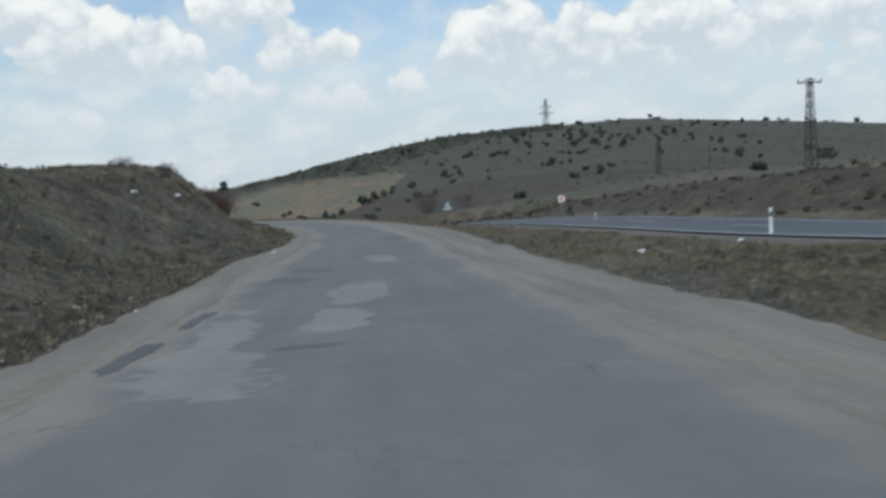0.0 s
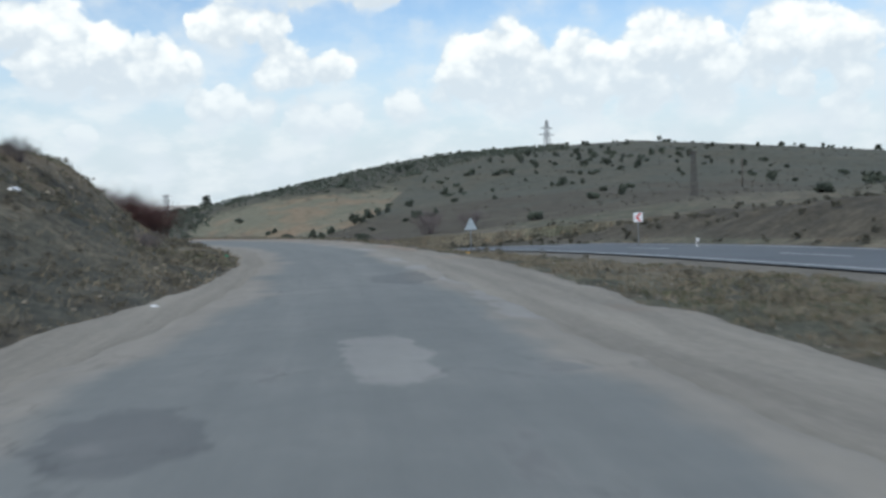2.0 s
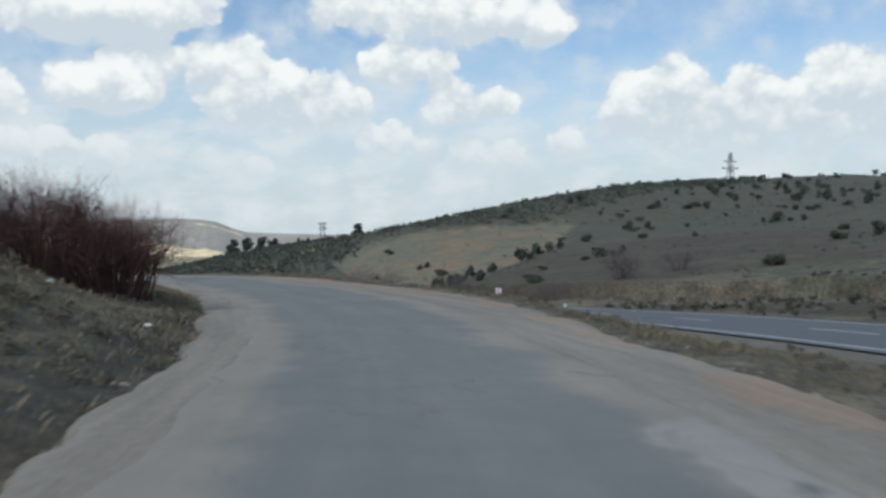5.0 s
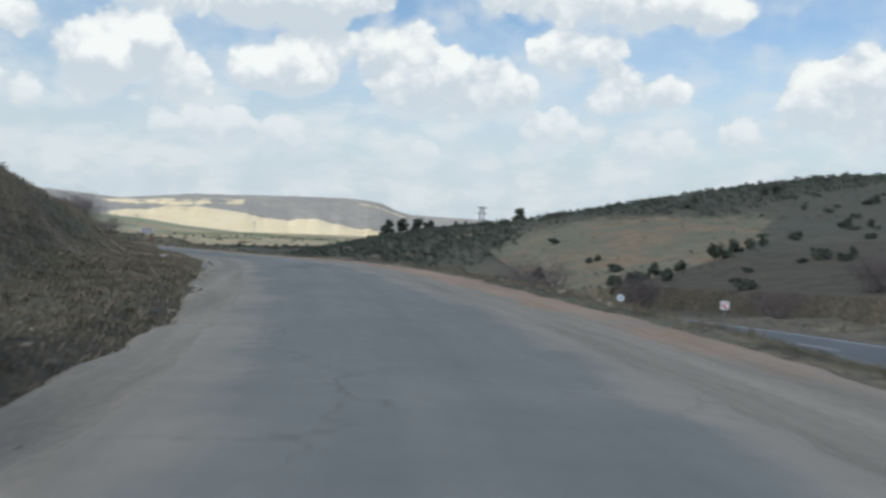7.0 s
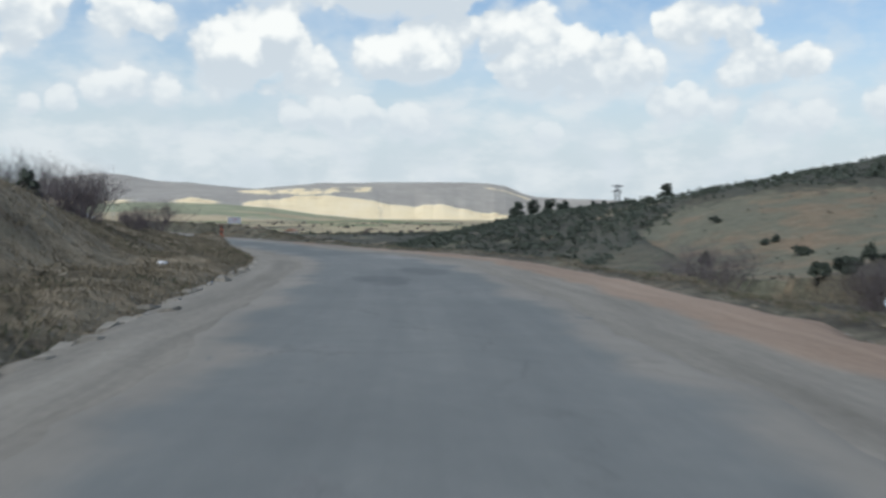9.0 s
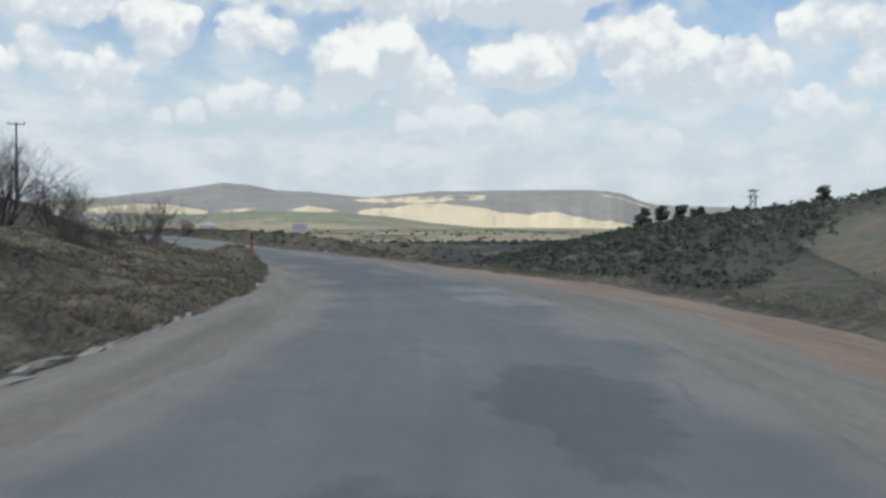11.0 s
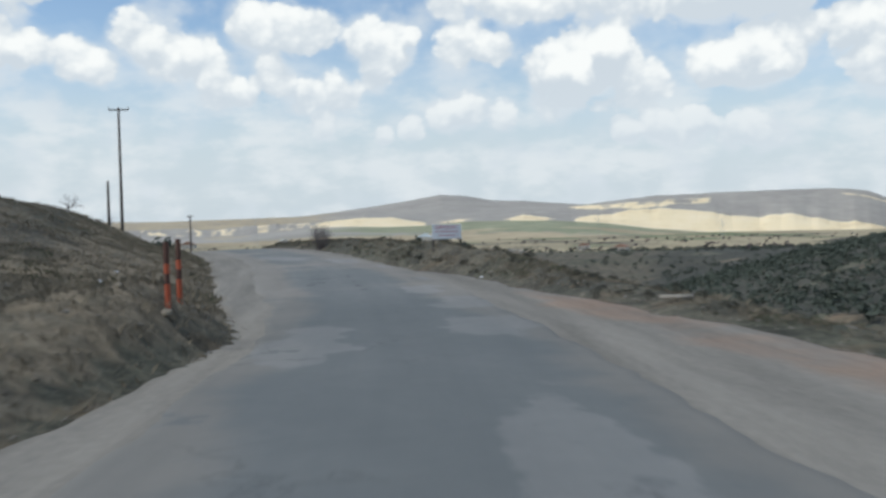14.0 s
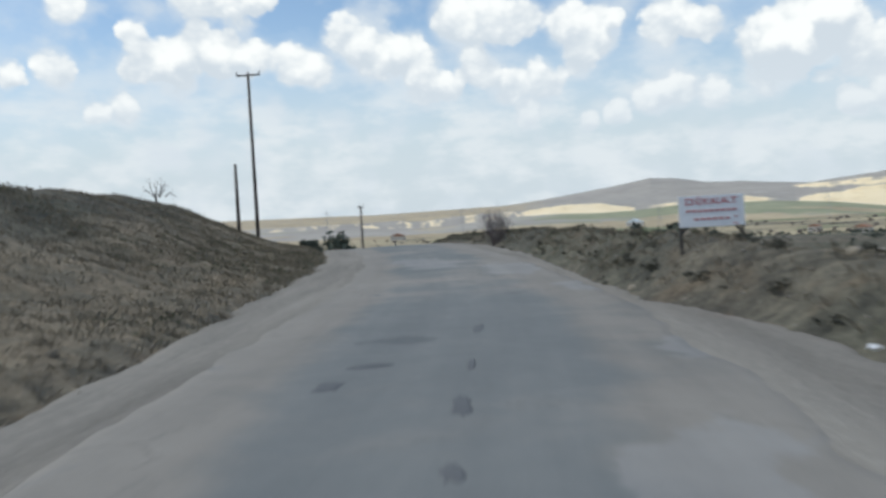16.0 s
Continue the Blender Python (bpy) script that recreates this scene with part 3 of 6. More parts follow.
# the highway that runs beside it: distance of its middle and its height against the road
HS = [-60, 0, 25, 52, 62, 100, 122, 150, 200, 300]
H_D = [30, 20, 16.4, 13.9, 14.6, 19.2, 22.5, 30, 48, 90]
H_Z = [0.4, 0.3, 0.0, -0.5, -0.75, -2.3, -3.3, -5.5, -10, -16]
# crest of the hill: x, y, height
CREST = [(-240, 560, -26), (-150, 412, -12), (-112, 350, -6), (-68, 276, -0.8), (-35, 268, 4.9), (0, 300, 12.8), (35, 335, 16.4), (75, 350, 18.6),
         (130, 345, 14.5), (200, 330, 8), (330, 330, 3)]


def crest(x, y):
    best = np.full_like(x, 1e9)
    z, side = np.zeros_like(x), np.zeros_like(x)
    for (x0, y0, z0), (x1, y1, z1) in zip(CREST, CREST[1:]):
        ex, ey = x1 - x0, y1 - y0
        L2 = ex * ex + ey * ey
        u = np.clip(((x - x0) * ex + (y - y0) * ey) / L2, 0, 1)
        px, py = x - x0 - u * ex, y - y0 - u * ey
        dd = np.hypot(px, py)
        m = dd < best
        best = np.where(m, dd, best)
        z = np.where(m, z0 + (z1 - z0) * u, z)
        side = np.where(m, np.sign(ex * py - ey * px), side)
    return best, z, side


def land(x, y):
    """Height of the ground and its cover."""
    s, d = road_coords(x, y)
    sc = np.clip(s, RS[0], RS[-1])
    zr = np.interp(sc, RS, RZ)
    rough = wave(x, y, 3.1, 3) * 0.16 + wave(x, y, 0.9, 5, 2) * 0.07
    # left bank
    foot = np.interp(sc, BS, B_FOOT) + 0.25 * wave(s, d * 0, 2.3, 8)
    high, wide = np.interp(sc, BS, B_HIGH), np.interp(sc, BS, B_WIDE)
    u = np.clip((-d - foot) / wide, 0, 1)
    prof = 0.30 * u + 0.70 * smooth(0.12, 1.0, u)
    cliff = np.interp(sc, [42, 48, 57, 62], [0, 1, 1, 0])
    prof = prof * (1 - cliff) + cliff * (0.22 * u + 0.78 * smooth(0.3, 0.88, u))
    terrace = np.interp(sc, [66, 80, 126, 137], [0, 1, 1, 0])
    prof = prof * (1 - terrace) + terrace * (0.05 * u + 0.95 * smooth(0.42, 1.0, u))
    zl = zr + high * prof * (1 + 0.10 * wave(x, y, 6.0, 11)) + 0.03 * np.clip(-d - foot - wide, 0, 40) - 0.05
    zl += np.interp(sc, [30, 50, 80, 95, 125, 138, 143, 149, 156, 300], [0.05, 0.1, 0.12, 0.25, 0.15, 0.25, 0.4, 0.4, 0.2, 0.1]) * smooth(-0.1, 1.3, -d - foot)
    zl += rough * np.clip((-d - foot) * 1.2, 0, 1.6) - 0.12 * np.exp(-((-d - foot - 0.2) / 0.5) ** 2)
    zl += 0.42 * np.exp(-((sc - 145.5) / 3.2) ** 2) * smooth(-0.1, 0.5, -d - foot) * (1 - smooth(1.2, 2.6, -d - foot))
    wl = smooth(14, 38, -d)
    zl = zl * (1 - wl) + (2.2 - 0.022 * y - 4.0 * smooth(-90, -150, x)) * wl
    # right verge, highway, cut bank behind it
    shr = np.interp(sc, SHS, SH_R)
    hd_, hz_ = np.interp(sc, HS, H_D), np.interp(sc, HS, H_Z)
    gap = np.clip((d - shr) / np.maximum(hd_ - 4.2 - shr, 1), 0, 1)
    zv = zr - 0.05 + (hz_ - 0.07) * (0.35 * smooth(0.0, 1.0, gap) + 0.65 * smooth(0.0, 0.6, gap))
    berm = np.interp(sc, [-60, 40, 70, 78, 110, 128, 150, 165, 200, 300], [0, 0, 0.03, 0.15, 0.12, 0.2, 0.1, 0.15, 0.15, 0.1])
    zv += berm * np.exp(-((d - shr - 0.9) / 0.8) ** 2) * (1 + 0.5 * wave(x, y, 2.2, 14))
    knoll = np.interp(sc, [146, 156, 163, 175, 195, 210, 225], [0, 0.25, 0.78, 0.9, 0.75, 0.4, 0]) * smooth(-0.4, 1.7, d - shr) * (1 - smooth(9, 24, d))
    knoll = knoll + 0.12 * np.exp(-((sc - 168) / 6) ** 2) * smooth(0.0, 1.2, d - shr) * (1 - smooth(3, 8, d))
    zv += knoll
    zv += rough * np.clip((d - shr) * 1.2, 0, 1) * (1 - smooth(-1.5, 0, d - hd_ + 3.6) * 0.95)
    bank = np.interp(sc, [-60, 20, 45, 60, 75, 92, 300], [1.2, 1.3, 1.9, 1.6, 0.6, 0, 0])
    beyond = d - hd_ - 5.0
    zb = bank * smooth(0.0, 6.0, beyond) * (1 + 0.25 * wave(x, y, 9.0, 21))
    zb += np.interp(sc, [-60, 60, 90, 115, 300], [0.03, 0.02, 0.0, -0.05, -0.04]) * np.clip(beyond - 5, 0, 90)
    zb += rough * smooth(1, 4, beyond) * 2.0 + 0.4 * wave(x, y, 5.0, 67) * smooth(1, 5, beyond) * (1 - smooth(25, 45, beyond)) * (s < 120)
    zright = zv + zb
    z = np.where(d < 0, zl, zright)
    # the valley ahead, then the plain
    ahead = -x * 0.66 + y * 0.75
    z = np.where(d < 0, z, z - 10.0 * smooth(190, 420, ahead) * smooth(10, 60, d))
    far = np.hypot(x + 20, y - 80)
    plain_z = -11 - 17 * smooth(180, 650, far) - 12 * smooth(650, 1500, far) + wave(x, y, 140.0, 31) * 2.0
    t = smooth(170, 330, far)
    offside = smooth(0, 60, -d - 20) * smooth(60, 200, far)
    z = z * (1 - t) + np.where(x > 40, np.maximum(z, -6), plain_z) * t
    z = z * (1 - 0.6 * offside * (1 - t)) + 0.6 * offside * (1 - t) * (zr - 2)
    # the hill
    dist, cz, side = crest(x, y)
    front = side < 0
    base = np.clip(-1.5 - 0.10 * np.clip(40 - x, 0, 400), -26, 5)
    wf = np.interp(x, [-150, -68, -30, 30, 100], [90, 75, 95, 190, 200])
    q = np.clip(dist / np.where(front, wf, 230), 0, 1)
    hz = base + (cz - base) * (1 - smooth(0, 1, q) * 0.5 - 0.5 * q) + wave(x, y, 38.0, 41) * 1.1 * np.clip(q * 6, 0.15, 1) * (1 - q)
    # excavated face
    low_edge = np.interp(x, [-66, -58, -46, -34, -27, -22, -16, -12, -7], [238, 222, 198, 174, 168, 176, 186, 200, 226]) + 3 * wave(x, y, 11.0, 42)
    cut = smooth(-66, -54, x) * (1 - smooth(-14, -6, x + 4 * wave(x, y, 14.0, 42))) * np.where(front, 1, 0) * smooth(19, 29, dist + 5 * wave(x, y, 13.0, 44)) * smooth(-3, 4, y - low_edge)
    hz = hz - cut * 1.8 * (1 + 0.4 * wave(x, y, 14.0, 43))
    k = 2.0
    on = np.where(q < 1, 1.0, 0.0)
    zz = np.where(on > 0, np.logaddexp(z / k, hz / k) * k, z)
    z = np.where((np.abs(d) < 30) & (s < 230), z, zz)
    # far flat
    ff = smooth(1300, 1800, far)
    z = z * (1 - ff) - 46 * ff
    # under the roads
    al = np.interp(sc, BS, B_FOOT)
    under_ = (1 - smooth(-0.5, 0.35, -d - al)) * (1 - smooth(-0.5, 0.35, d - shr)) * ((s > -60) & (s < 299))
    z = z + (zr - 0.14 - z) * under_
    along = (1 - smooth(3.9, 4.7, np.abs(d - hd_))) * ((s > -60) & (s < 250) & (d > 7))
    z = z + (zr + hz_ - 0.12 - z) * along
    hillm = np.where(front, on, on) * smooth(0.02, 0.4, 1 - q) * (far > 60)
    brown_ = smooth(0.4, 2.5, beyond) * (1 - smooth(9, 16, beyond + 3 * wave(x, y, 9.0, 65))) * np.interp(sc, [85, 112], [1, 0]) * (d > 0)
    brown_ = np.maximum(brown_, smooth(-45, -20, x) * smooth(120, 140, y) * (1 - smooth(185, 200, y)) * (x < 60) * 0.8)
    brown_ = np.maximum(brown_, (d > shr + 0.4) * (d < 40) * np.interp(sc, [140, 152, 230, 260], [0, 0.25, 0.25, 0]))
    brown_ = brown_ * (0.85 + 0.5 * wave(x, y, 6.0, 51))
    weeds = np.exp(-((-d - foot - 0.5) / 0.7) ** 2) * (d < 0) * np.interp(sc, [0, 80, 92, 140, 150, 300], [0.8, 0.8, 0.35, 0.35, 0.4, 0.4])
    brown_ = np.maximum(brown_, weeds)
    mott = wave(x, y, 2.6, 53)
    brown_ = np.maximum(brown_, (d < -foot) * (d > -30) * smooth(0.05, 0.5, mott) * np.interp(sc, [-60, 70, 90, 140, 300], [0.8, 0.8, 0.45, 0.25, 0.25]))
    scrub_ = np.where(front, (1 - smooth(12, 28, dist)) * (x < 40), smooth(0, 5, dist) * 0.6 * on)
    scrub_ = np.maximum(scrub_, (1 - smooth(-60, -54, x + 3 * wave(x, y, 8.0, 72))) * on * smooth(5, 15, 95 - dist) * front * (0.72 + 0.55 * wave(x, y, 11.0, 71)))
    soil_ = cut * (0.9 + 0.35 * wave(x, y, 12.0, 45))
    steep = smooth(0.35, 0.8, u) * (1 - smooth(0.93, 1.05, u)) * (d < 0) * ((sc > 44) & (sc < 64) | (sc > 78) & (sc < 108))
    soil_ = np.maximum(soil_, steep * (0.75 + 0.5 * wave(x, y, 1.6, 47)))
    field_ = smooth(300, 380, far) * (0.5 + 0.55 * wave(x * 0.7 + y, (x - y) * 0.35, 70.0, 49)) * (1 - on) * smooth(5, 30, -x - 100 + y * 0.1)
    bank_ = ((d < -foot) | (d > shr)) * (d > -30) * (np.abs(d - hd_) > 4.6) * (d < hd_)
    scrub_ = np.maximum(scrub_, bank_ * np.interp(sc, [-60, 62, 76, 300], [0.72, 0.72, 0, 0]) * smooth(-0.6, 0.6, wave(x, y, 2.2, 61)))
    brown_ = np.maximum(brown_, (d > shr) * (d < hd_ - 4) * np.interp(sc, [58, 70, 125, 138], [0, 0.9, 0.9, 0]) * smooth(-0.6, 0.1, wave(x, y, 3.0, 63)))
    knoll_ = smooth(-0.5, 0.1, d - shr) * (1 - smooth(40, 90, d)) * np.interp(sc, [138, 150], [0, 1])
    scrub_ = np.maximum(scrub_, knoll_ * (0.18 + 0.4 * smooth(-0.35, 0.25, wave(x, y, 3.4, 55))))
    upper = (-d - foot > 4.5 + 1.2 * wave(x, y, 5.0, 73)) * (d < 0) * (d > -40) * np.interp(sc, [150, 164], [0, 0.42]) * (0.7 + 0.5 * wave(x, y, 3.0, 79))
    scrub_ = np.maximum(scrub_, upper)
    tawny = (x < -56) * on * front * smooth(0.28, 0.5, wave(x, y, 9.0, 75)) * 0.75
    soil_ = np.maximum(soil_, tawny)
    strips = wave(x * 0.55 + y * 0.84, (x * 0.84 - y * 0.55) * 0.3, 60.0, 57)
    open_ = smooth(330, 420, far) * (1 - on) * smooth(5, 30, -x - 100 + y * 0.1)
    field_ = np.maximum(field_, open_ * smooth(-0.25, 0.05, strips))
    crop_ = open_ * smooth(0.22, 0.4, wave(x * 0.8 + y * 0.6, (x * 0.6 - y * 0.8) * 0.3, 75.0, 59))
    straw_ = (d < -foot - 0.3) * (1 - smooth(0.75, 1.25, (-d - foot) / (np.interp(sc, [145, 160, 200], [14, 5.5, 5.5]) + 1.2 * wave(x, y, 5.0, 73)))) * np.interp(sc, [84, 98, 300], [0, 0.8, 0.8]) * smooth(-1.0, -0.2, wave(x, y, 5.0, 69))
    return z, {"hill": hillm * 0.9, "straw": straw_, "field": field_, "crop": crop_, "brown": brown_, "scrub": scrub_, "soil": soil_}


def height(x, y):
    return float(land(np.array([float(x)]), np.array([float(y)]))[0][0])


def spaced(lo, hi, step, end_lo, end_hi):
    a = list(np.arange(lo, hi + step / 2, step))
    for end, sign in ((end_hi, 1), (end_lo, -1)):
        st, v = step, a[-1] if sign > 0 else a[0]
        while v * sign < end * sign:
            st = min(st * 1.07, 260)
            v += sign * st
            a = a + [v] if sign > 0 else [v] + a
    return np.array(a)


def grid_mesh(name, V, nx, ny, mat, attrs=None, flip=False, smooth_=True, uv=None):
    me = bpy.data.meshes.new(name)
    i = np.arange(nx * ny).reshape(ny, nx)
    f = np.stack([i[:-1, :-1], i[:-1, 1:], i[1:, 1:], i[1:, :-1]], -1).reshape(-1, 4)
    if flip:
        f = f[:, ::-1]
    me.vertices.add(len(V))
    me.vertices.foreach_set("co", np.ascontiguousarray(V, dtype=np.float32).ravel())
    me.loops.add(f.size)
    me.loops.foreach_set("vertex_index", np.ascontiguousarray(f, dtype=np.int32).ravel())
    me.polygons.add(len(f))
    me.polygons.foreach_set("loop_start", np.arange(0, f.size, 4, dtype=np.int32))
    me.polygons.foreach_set("use_smooth", np.full(len(f), smooth_))
    me.update(calc_edges=True)
    for k, v in (attrs or {}).items():
        at = me.attributes.new(k, "FLOAT", "POINT")
        at.data.foreach_set("value", np.ascontiguousarray(v, dtype=np.float32).ravel())
    if uv is not None:
        layer = me.uv_layers.new(name="UVMap")
        layer.data.foreach_set("uv", np.ascontiguousarray(uv[f.ravel()], dtype=np.float32).ravel())
    me.materials.append(mat)
    return me


gx, gy = spaced(-125, 36, 0.42, -4600, 4600), spaced(-8, 172, 0.42, -4600, 4600)
X, Y = np.meshgrid(gx, gy)
Zg, cover = land(X.ravel(), Y.ravel())
ground = new("ground", grid_mesh("ground", np.stack([X.ravel(), Y.ravel(), Zg], 1), len(gx), len(gy), M_GROUND, cover))
tagged(ground, "dry steppe ground with straw grass, scrub and bare earth", "ground", kind="structure")

# ---- asphalt, shoulders, highway ----
rs = np.arange(-58, 296, 0.22)
A_L = np.interp(rs, [-60, 10, 26, 38, 46, 60, 73, 92, 106, 130, 147, 156, 162, 180, 200, 300], [3.3, 3.3, 3.4, 2.1, 1.8, 1.95, 2.1, 2.6, 3.2, 2.7, 2.4, 3.4, 3.8, 3.8, 3.5, 3.2])
A_R = np.interp(rs, [-60, 25, 45, 60, 75, 95, 130, 141, 150, 165, 175, 188, 205, 300], [2.95, 3.1, 2.5, 2.8, 3.5, 2.8, 2.8, 2.2, 1.9, 2.0, 1.75, 1.9, 2.8, 3.0])
A_L = A_L + 0.18 * wave(rs, rs * 0, 1.9, 61) + 0.10 * wave(rs, rs * 0, 0.7, 62)
A_R = A_R + 0.20 * wave(rs, rs * 0, 2.2, 63) + 0.10 * wave(rs, rs * 0, 0.7, 64)
nc = 41
u = np.linspace(0, 1, nc)
D = -A_L[:, None] + (A_L + A_R)[:, None] * u
S = np.repeat(rs[:, None], nc, 1)
x_, y_, z_ = road_at(S.ravel(), D.ravel())
camber = -0.012 * np.abs(D.ravel()) + 0.02 * wave(S.ravel(), D.ravel() * 2, 3.0, 65)
drop = np.where((u < 0.001) | (u > 0.999), -0.06, 0.0)
z_ = z_ + camber + np.tile(drop, len(rs))
edge_ = np.clip(1.0 - (np.minimum(D + A_L[:, None], A_R[:, None] - D) - 0.3) / 1.3, 0, 1).ravel()
edge_ = np.clip(edge_ + 0.5 * smooth(144, 158, S.ravel()), 0, 1)
fresh = smooth(124, 132, S.ravel()) * (1 - smooth(148, 158, S.ravel())) * smooth(-0.9, 0.1, wave(S.ravel() * 0.4, D.ravel(), 2.4, 66) + 0.15)
fresh = np.maximum(fresh, 0.35 * smooth(58, 75, S.ravel()) * (1 - smooth(112, 124, S.ravel())))
LIGHT, DARK = 1, -1
PATCHES = [(9.0, -1.9, 3.2, 1.6, LIGHT), (13.0, -0.6, 4.0, 0.9, LIGHT), (16.7, -0.3, 5.0, 1.2, LIGHT), (12, -2.2, 6, 0.8, LIGHT), (24.2, -1.5, 2.4, 1.1, DARK), (21.5, -1.9, 2.2, 1.3, DARK),
           (27.5, 0.4, 4.0, 0.9, LIGHT), (31.0, 2.9, 2.6, 1.0, LIGHT), (33.6, 2.7, 2.4, 1.1, LIGHT), (37.1, 2.7, 2.4, 1.0, LIGHT), (37.8, 1.5, 3.0, 1.6, DARK),
           (41.0, 2.4, 1.8, 1.2, LIGHT), (44.5, 2.3, 2.6, 0.9, LIGHT), (52.5, 2.4, 3.0, 0.9, LIGHT), (107.5, -0.6, 3.6, 1.5, DARK), (112, 0.9, 5.0, 1.4, DARK),
           (123.6, 1.8, 3.4, 2.0, LIGHT), (128.4, 1.7, 3.0, 2.2, LIGHT), (133.5, -2.0, 4.5, 1.4, LIGHT), (145.5, -1.6, 5.0, 1.3, LIGHT), (138.5, 0.9, 4.5, 1.0, LIGHT),
           (155.3, 0.9, 3.4, 1.1, LIGHT), (151.0, 1.3, 3.6, 1.5, LIGHT), (146.9, 1.2, 3.0, 1.5, LIGHT), (184, -1.8, 5.0, 1.7, LIGHT), (169.0, 1.6, 3.0, 1.0, LIGHT),
           (160.3, 1.7, 1.6, 0.9, LIGHT), (180.4, -1.2, 6.0, 1.9, LIGHT), (176, 1.0, 6.0, 1.6, LIGHT), (162.0, -1.6, 0.9, 1.0, DARK)]
tone = np.zeros(len(x_))
for ps, pd, pl, pw, pt in PATCHES:
    rr = np.hypot((S.ravel() - ps) / pl * 2, (D.ravel() - pd) / pw * 2)
    k = np.clip(1.45 - rr, 0, 1)
    tone = np.where(k > np.abs(tone), k * pt, tone)
road = new("road", grid_mesh("road", np.stack([x_, y_, z_], 1), nc, len(rs), M_ASPHALT, {"edge": edge_, "fresh": fresh, "pale": np.clip(tone, 0, 1), "tar": np.clip(-tone, 0, 1)},
                             uv=np.stack([D.ravel(), S.ravel()], 1)))
tagged(road, "worn grey rural asphalt road with dusty broken edges", "road", kind="structure")

for nm, sgn in (("shoulder_left", -1), ("shoulder_right", 1)):
    outer = np.interp(rs, BS, B_FOOT) + 0.25 if sgn < 0 else np.interp(rs, SHS, SH_R) + np.interp(rs, [140, 155], [0.3, 0.1])
    outer = outer + 0.3 * wave(rs, rs * 0, 2.6, 70 + sgn) + 0.18 * wave(rs, rs * 0, 0.8, 74 + sgn)
    inner = (A_L if sgn < 0 else A_R) - 0.3
    nc2 = 13
    u = np.linspace(0, 1, nc2)
    D = sgn * (inner[:, None] + (outer - inner)[:, None] * u)
    S = np.repeat(rs[:, None], nc2, 1)
    x_, y_, z_ = road_at(S.ravel(), D.ravel())
    U = np.tile(u, len(rs))
    over = smooth(0.0, 0.3, U)
    flush = -0.012 * np.abs(D.ravel()) + 0.02 * wave(S.ravel(), D.ravel() * 2, 3.0, 65) - 0.016 + 0.03 * smooth(0.0, 0.2, U) + 0.012 * wave(S.ravel(), D.ravel(), 0.7, 78)
    z_ = z_ + flush * (1 - over) - 0.052 * over + 0.05 * wave(S.ravel() * 0.6, D.ravel(), 1.2, 77) * over - 0.25 * smooth(0.88, 1.0, U)
    org = (np.interp(S.ravel(), [20, 40, 62, 75, 90, 120, 150, 165], [0.15, 0.3, 0.5, 0.5, 0.95, 0.9, 0.6, 0.2]) * smooth(0.25, 0.6, U)) if sgn > 0 else 0.18 * U
    ob = new(nm, grid_mesh(nm, np.stack([x_, y_, z_], 1), nc2, len(rs), M_DIRT, {"edge": smooth(0.55, 1.0, U), "orange": org}, flip=sgn < 0,
                           uv=np.stack([D.ravel(), S.ravel()], 1)))
    tagged(ob, "compacted buff dirt shoulder beside the asphalt road", "shoulder", kind="structure")


def highway_strip(name, d0, d1, lift, mat, parent=None, s0=-58.0, s1=240.0, step=1.0, sag=0.0):
    ss_ = np.arange(s0, s1, step)
    n = max(2, int(abs(d1 - d0) / 0.8) + 1)
    V = []
    for d_ in np.linspace(d0, d1, n):
        x1, y1, z1 = road_at(ss_, np.interp(ss_, HS, H_D) + d_)
        V.append(np.stack([x1, y1, z1 + np.interp(ss_, HS, H_Z) + lift - (sag if d_ in (d0, d1) else 0.0)], 1))
    V = np.stack(V, 1).reshape(-1, 3)
    ob = new(name, grid_mesh(name, V, n, len(ss_), mat))
    if parent:
        ob.parent = parent
    return ob


highway = highway_strip("highway", -3.6, 3.6, 0.0, M_HIGHWAY)
tagged(highway, "smooth dark two-lane highway below the old road", "highway", kind="structure")
tagged(highway_strip("gravel_verge", -4.9, 4.9, -0.05, M_GRAVEL, sag=0.2), "pale gravel verge along the highway", "verge", kind="structure")
for d_ in (-3.1, 3.1):
    highway_strip("edge_line", d_ - 0.07, d_ + 0.07, 0.006, M_LINE, highway)
for k in range(24):
    highway_strip("centre_dash", -0.07, 0.07, 0.006, M_LINE, highway, -40 + 9 * k, -36.5 + 9 * k, 0.5)


# ---- far hills with the quarry ----
ORIGIN = (-20.0, 80.0)
fa = np.arange(8, 112, 0.09)
fr = np.concatenate([np.linspace(1150, 1700, 14), np.linspace(1720, 2120, 46), np.linspace(2150, 3300, 26), np.linspace(3500, 4500, 4)])
A, R = np.meshgrid(fa, fr)
A, R = A.ravel(), R.ravel()
fine = wave(A * 60, R * 0.4, 40.0, 81)
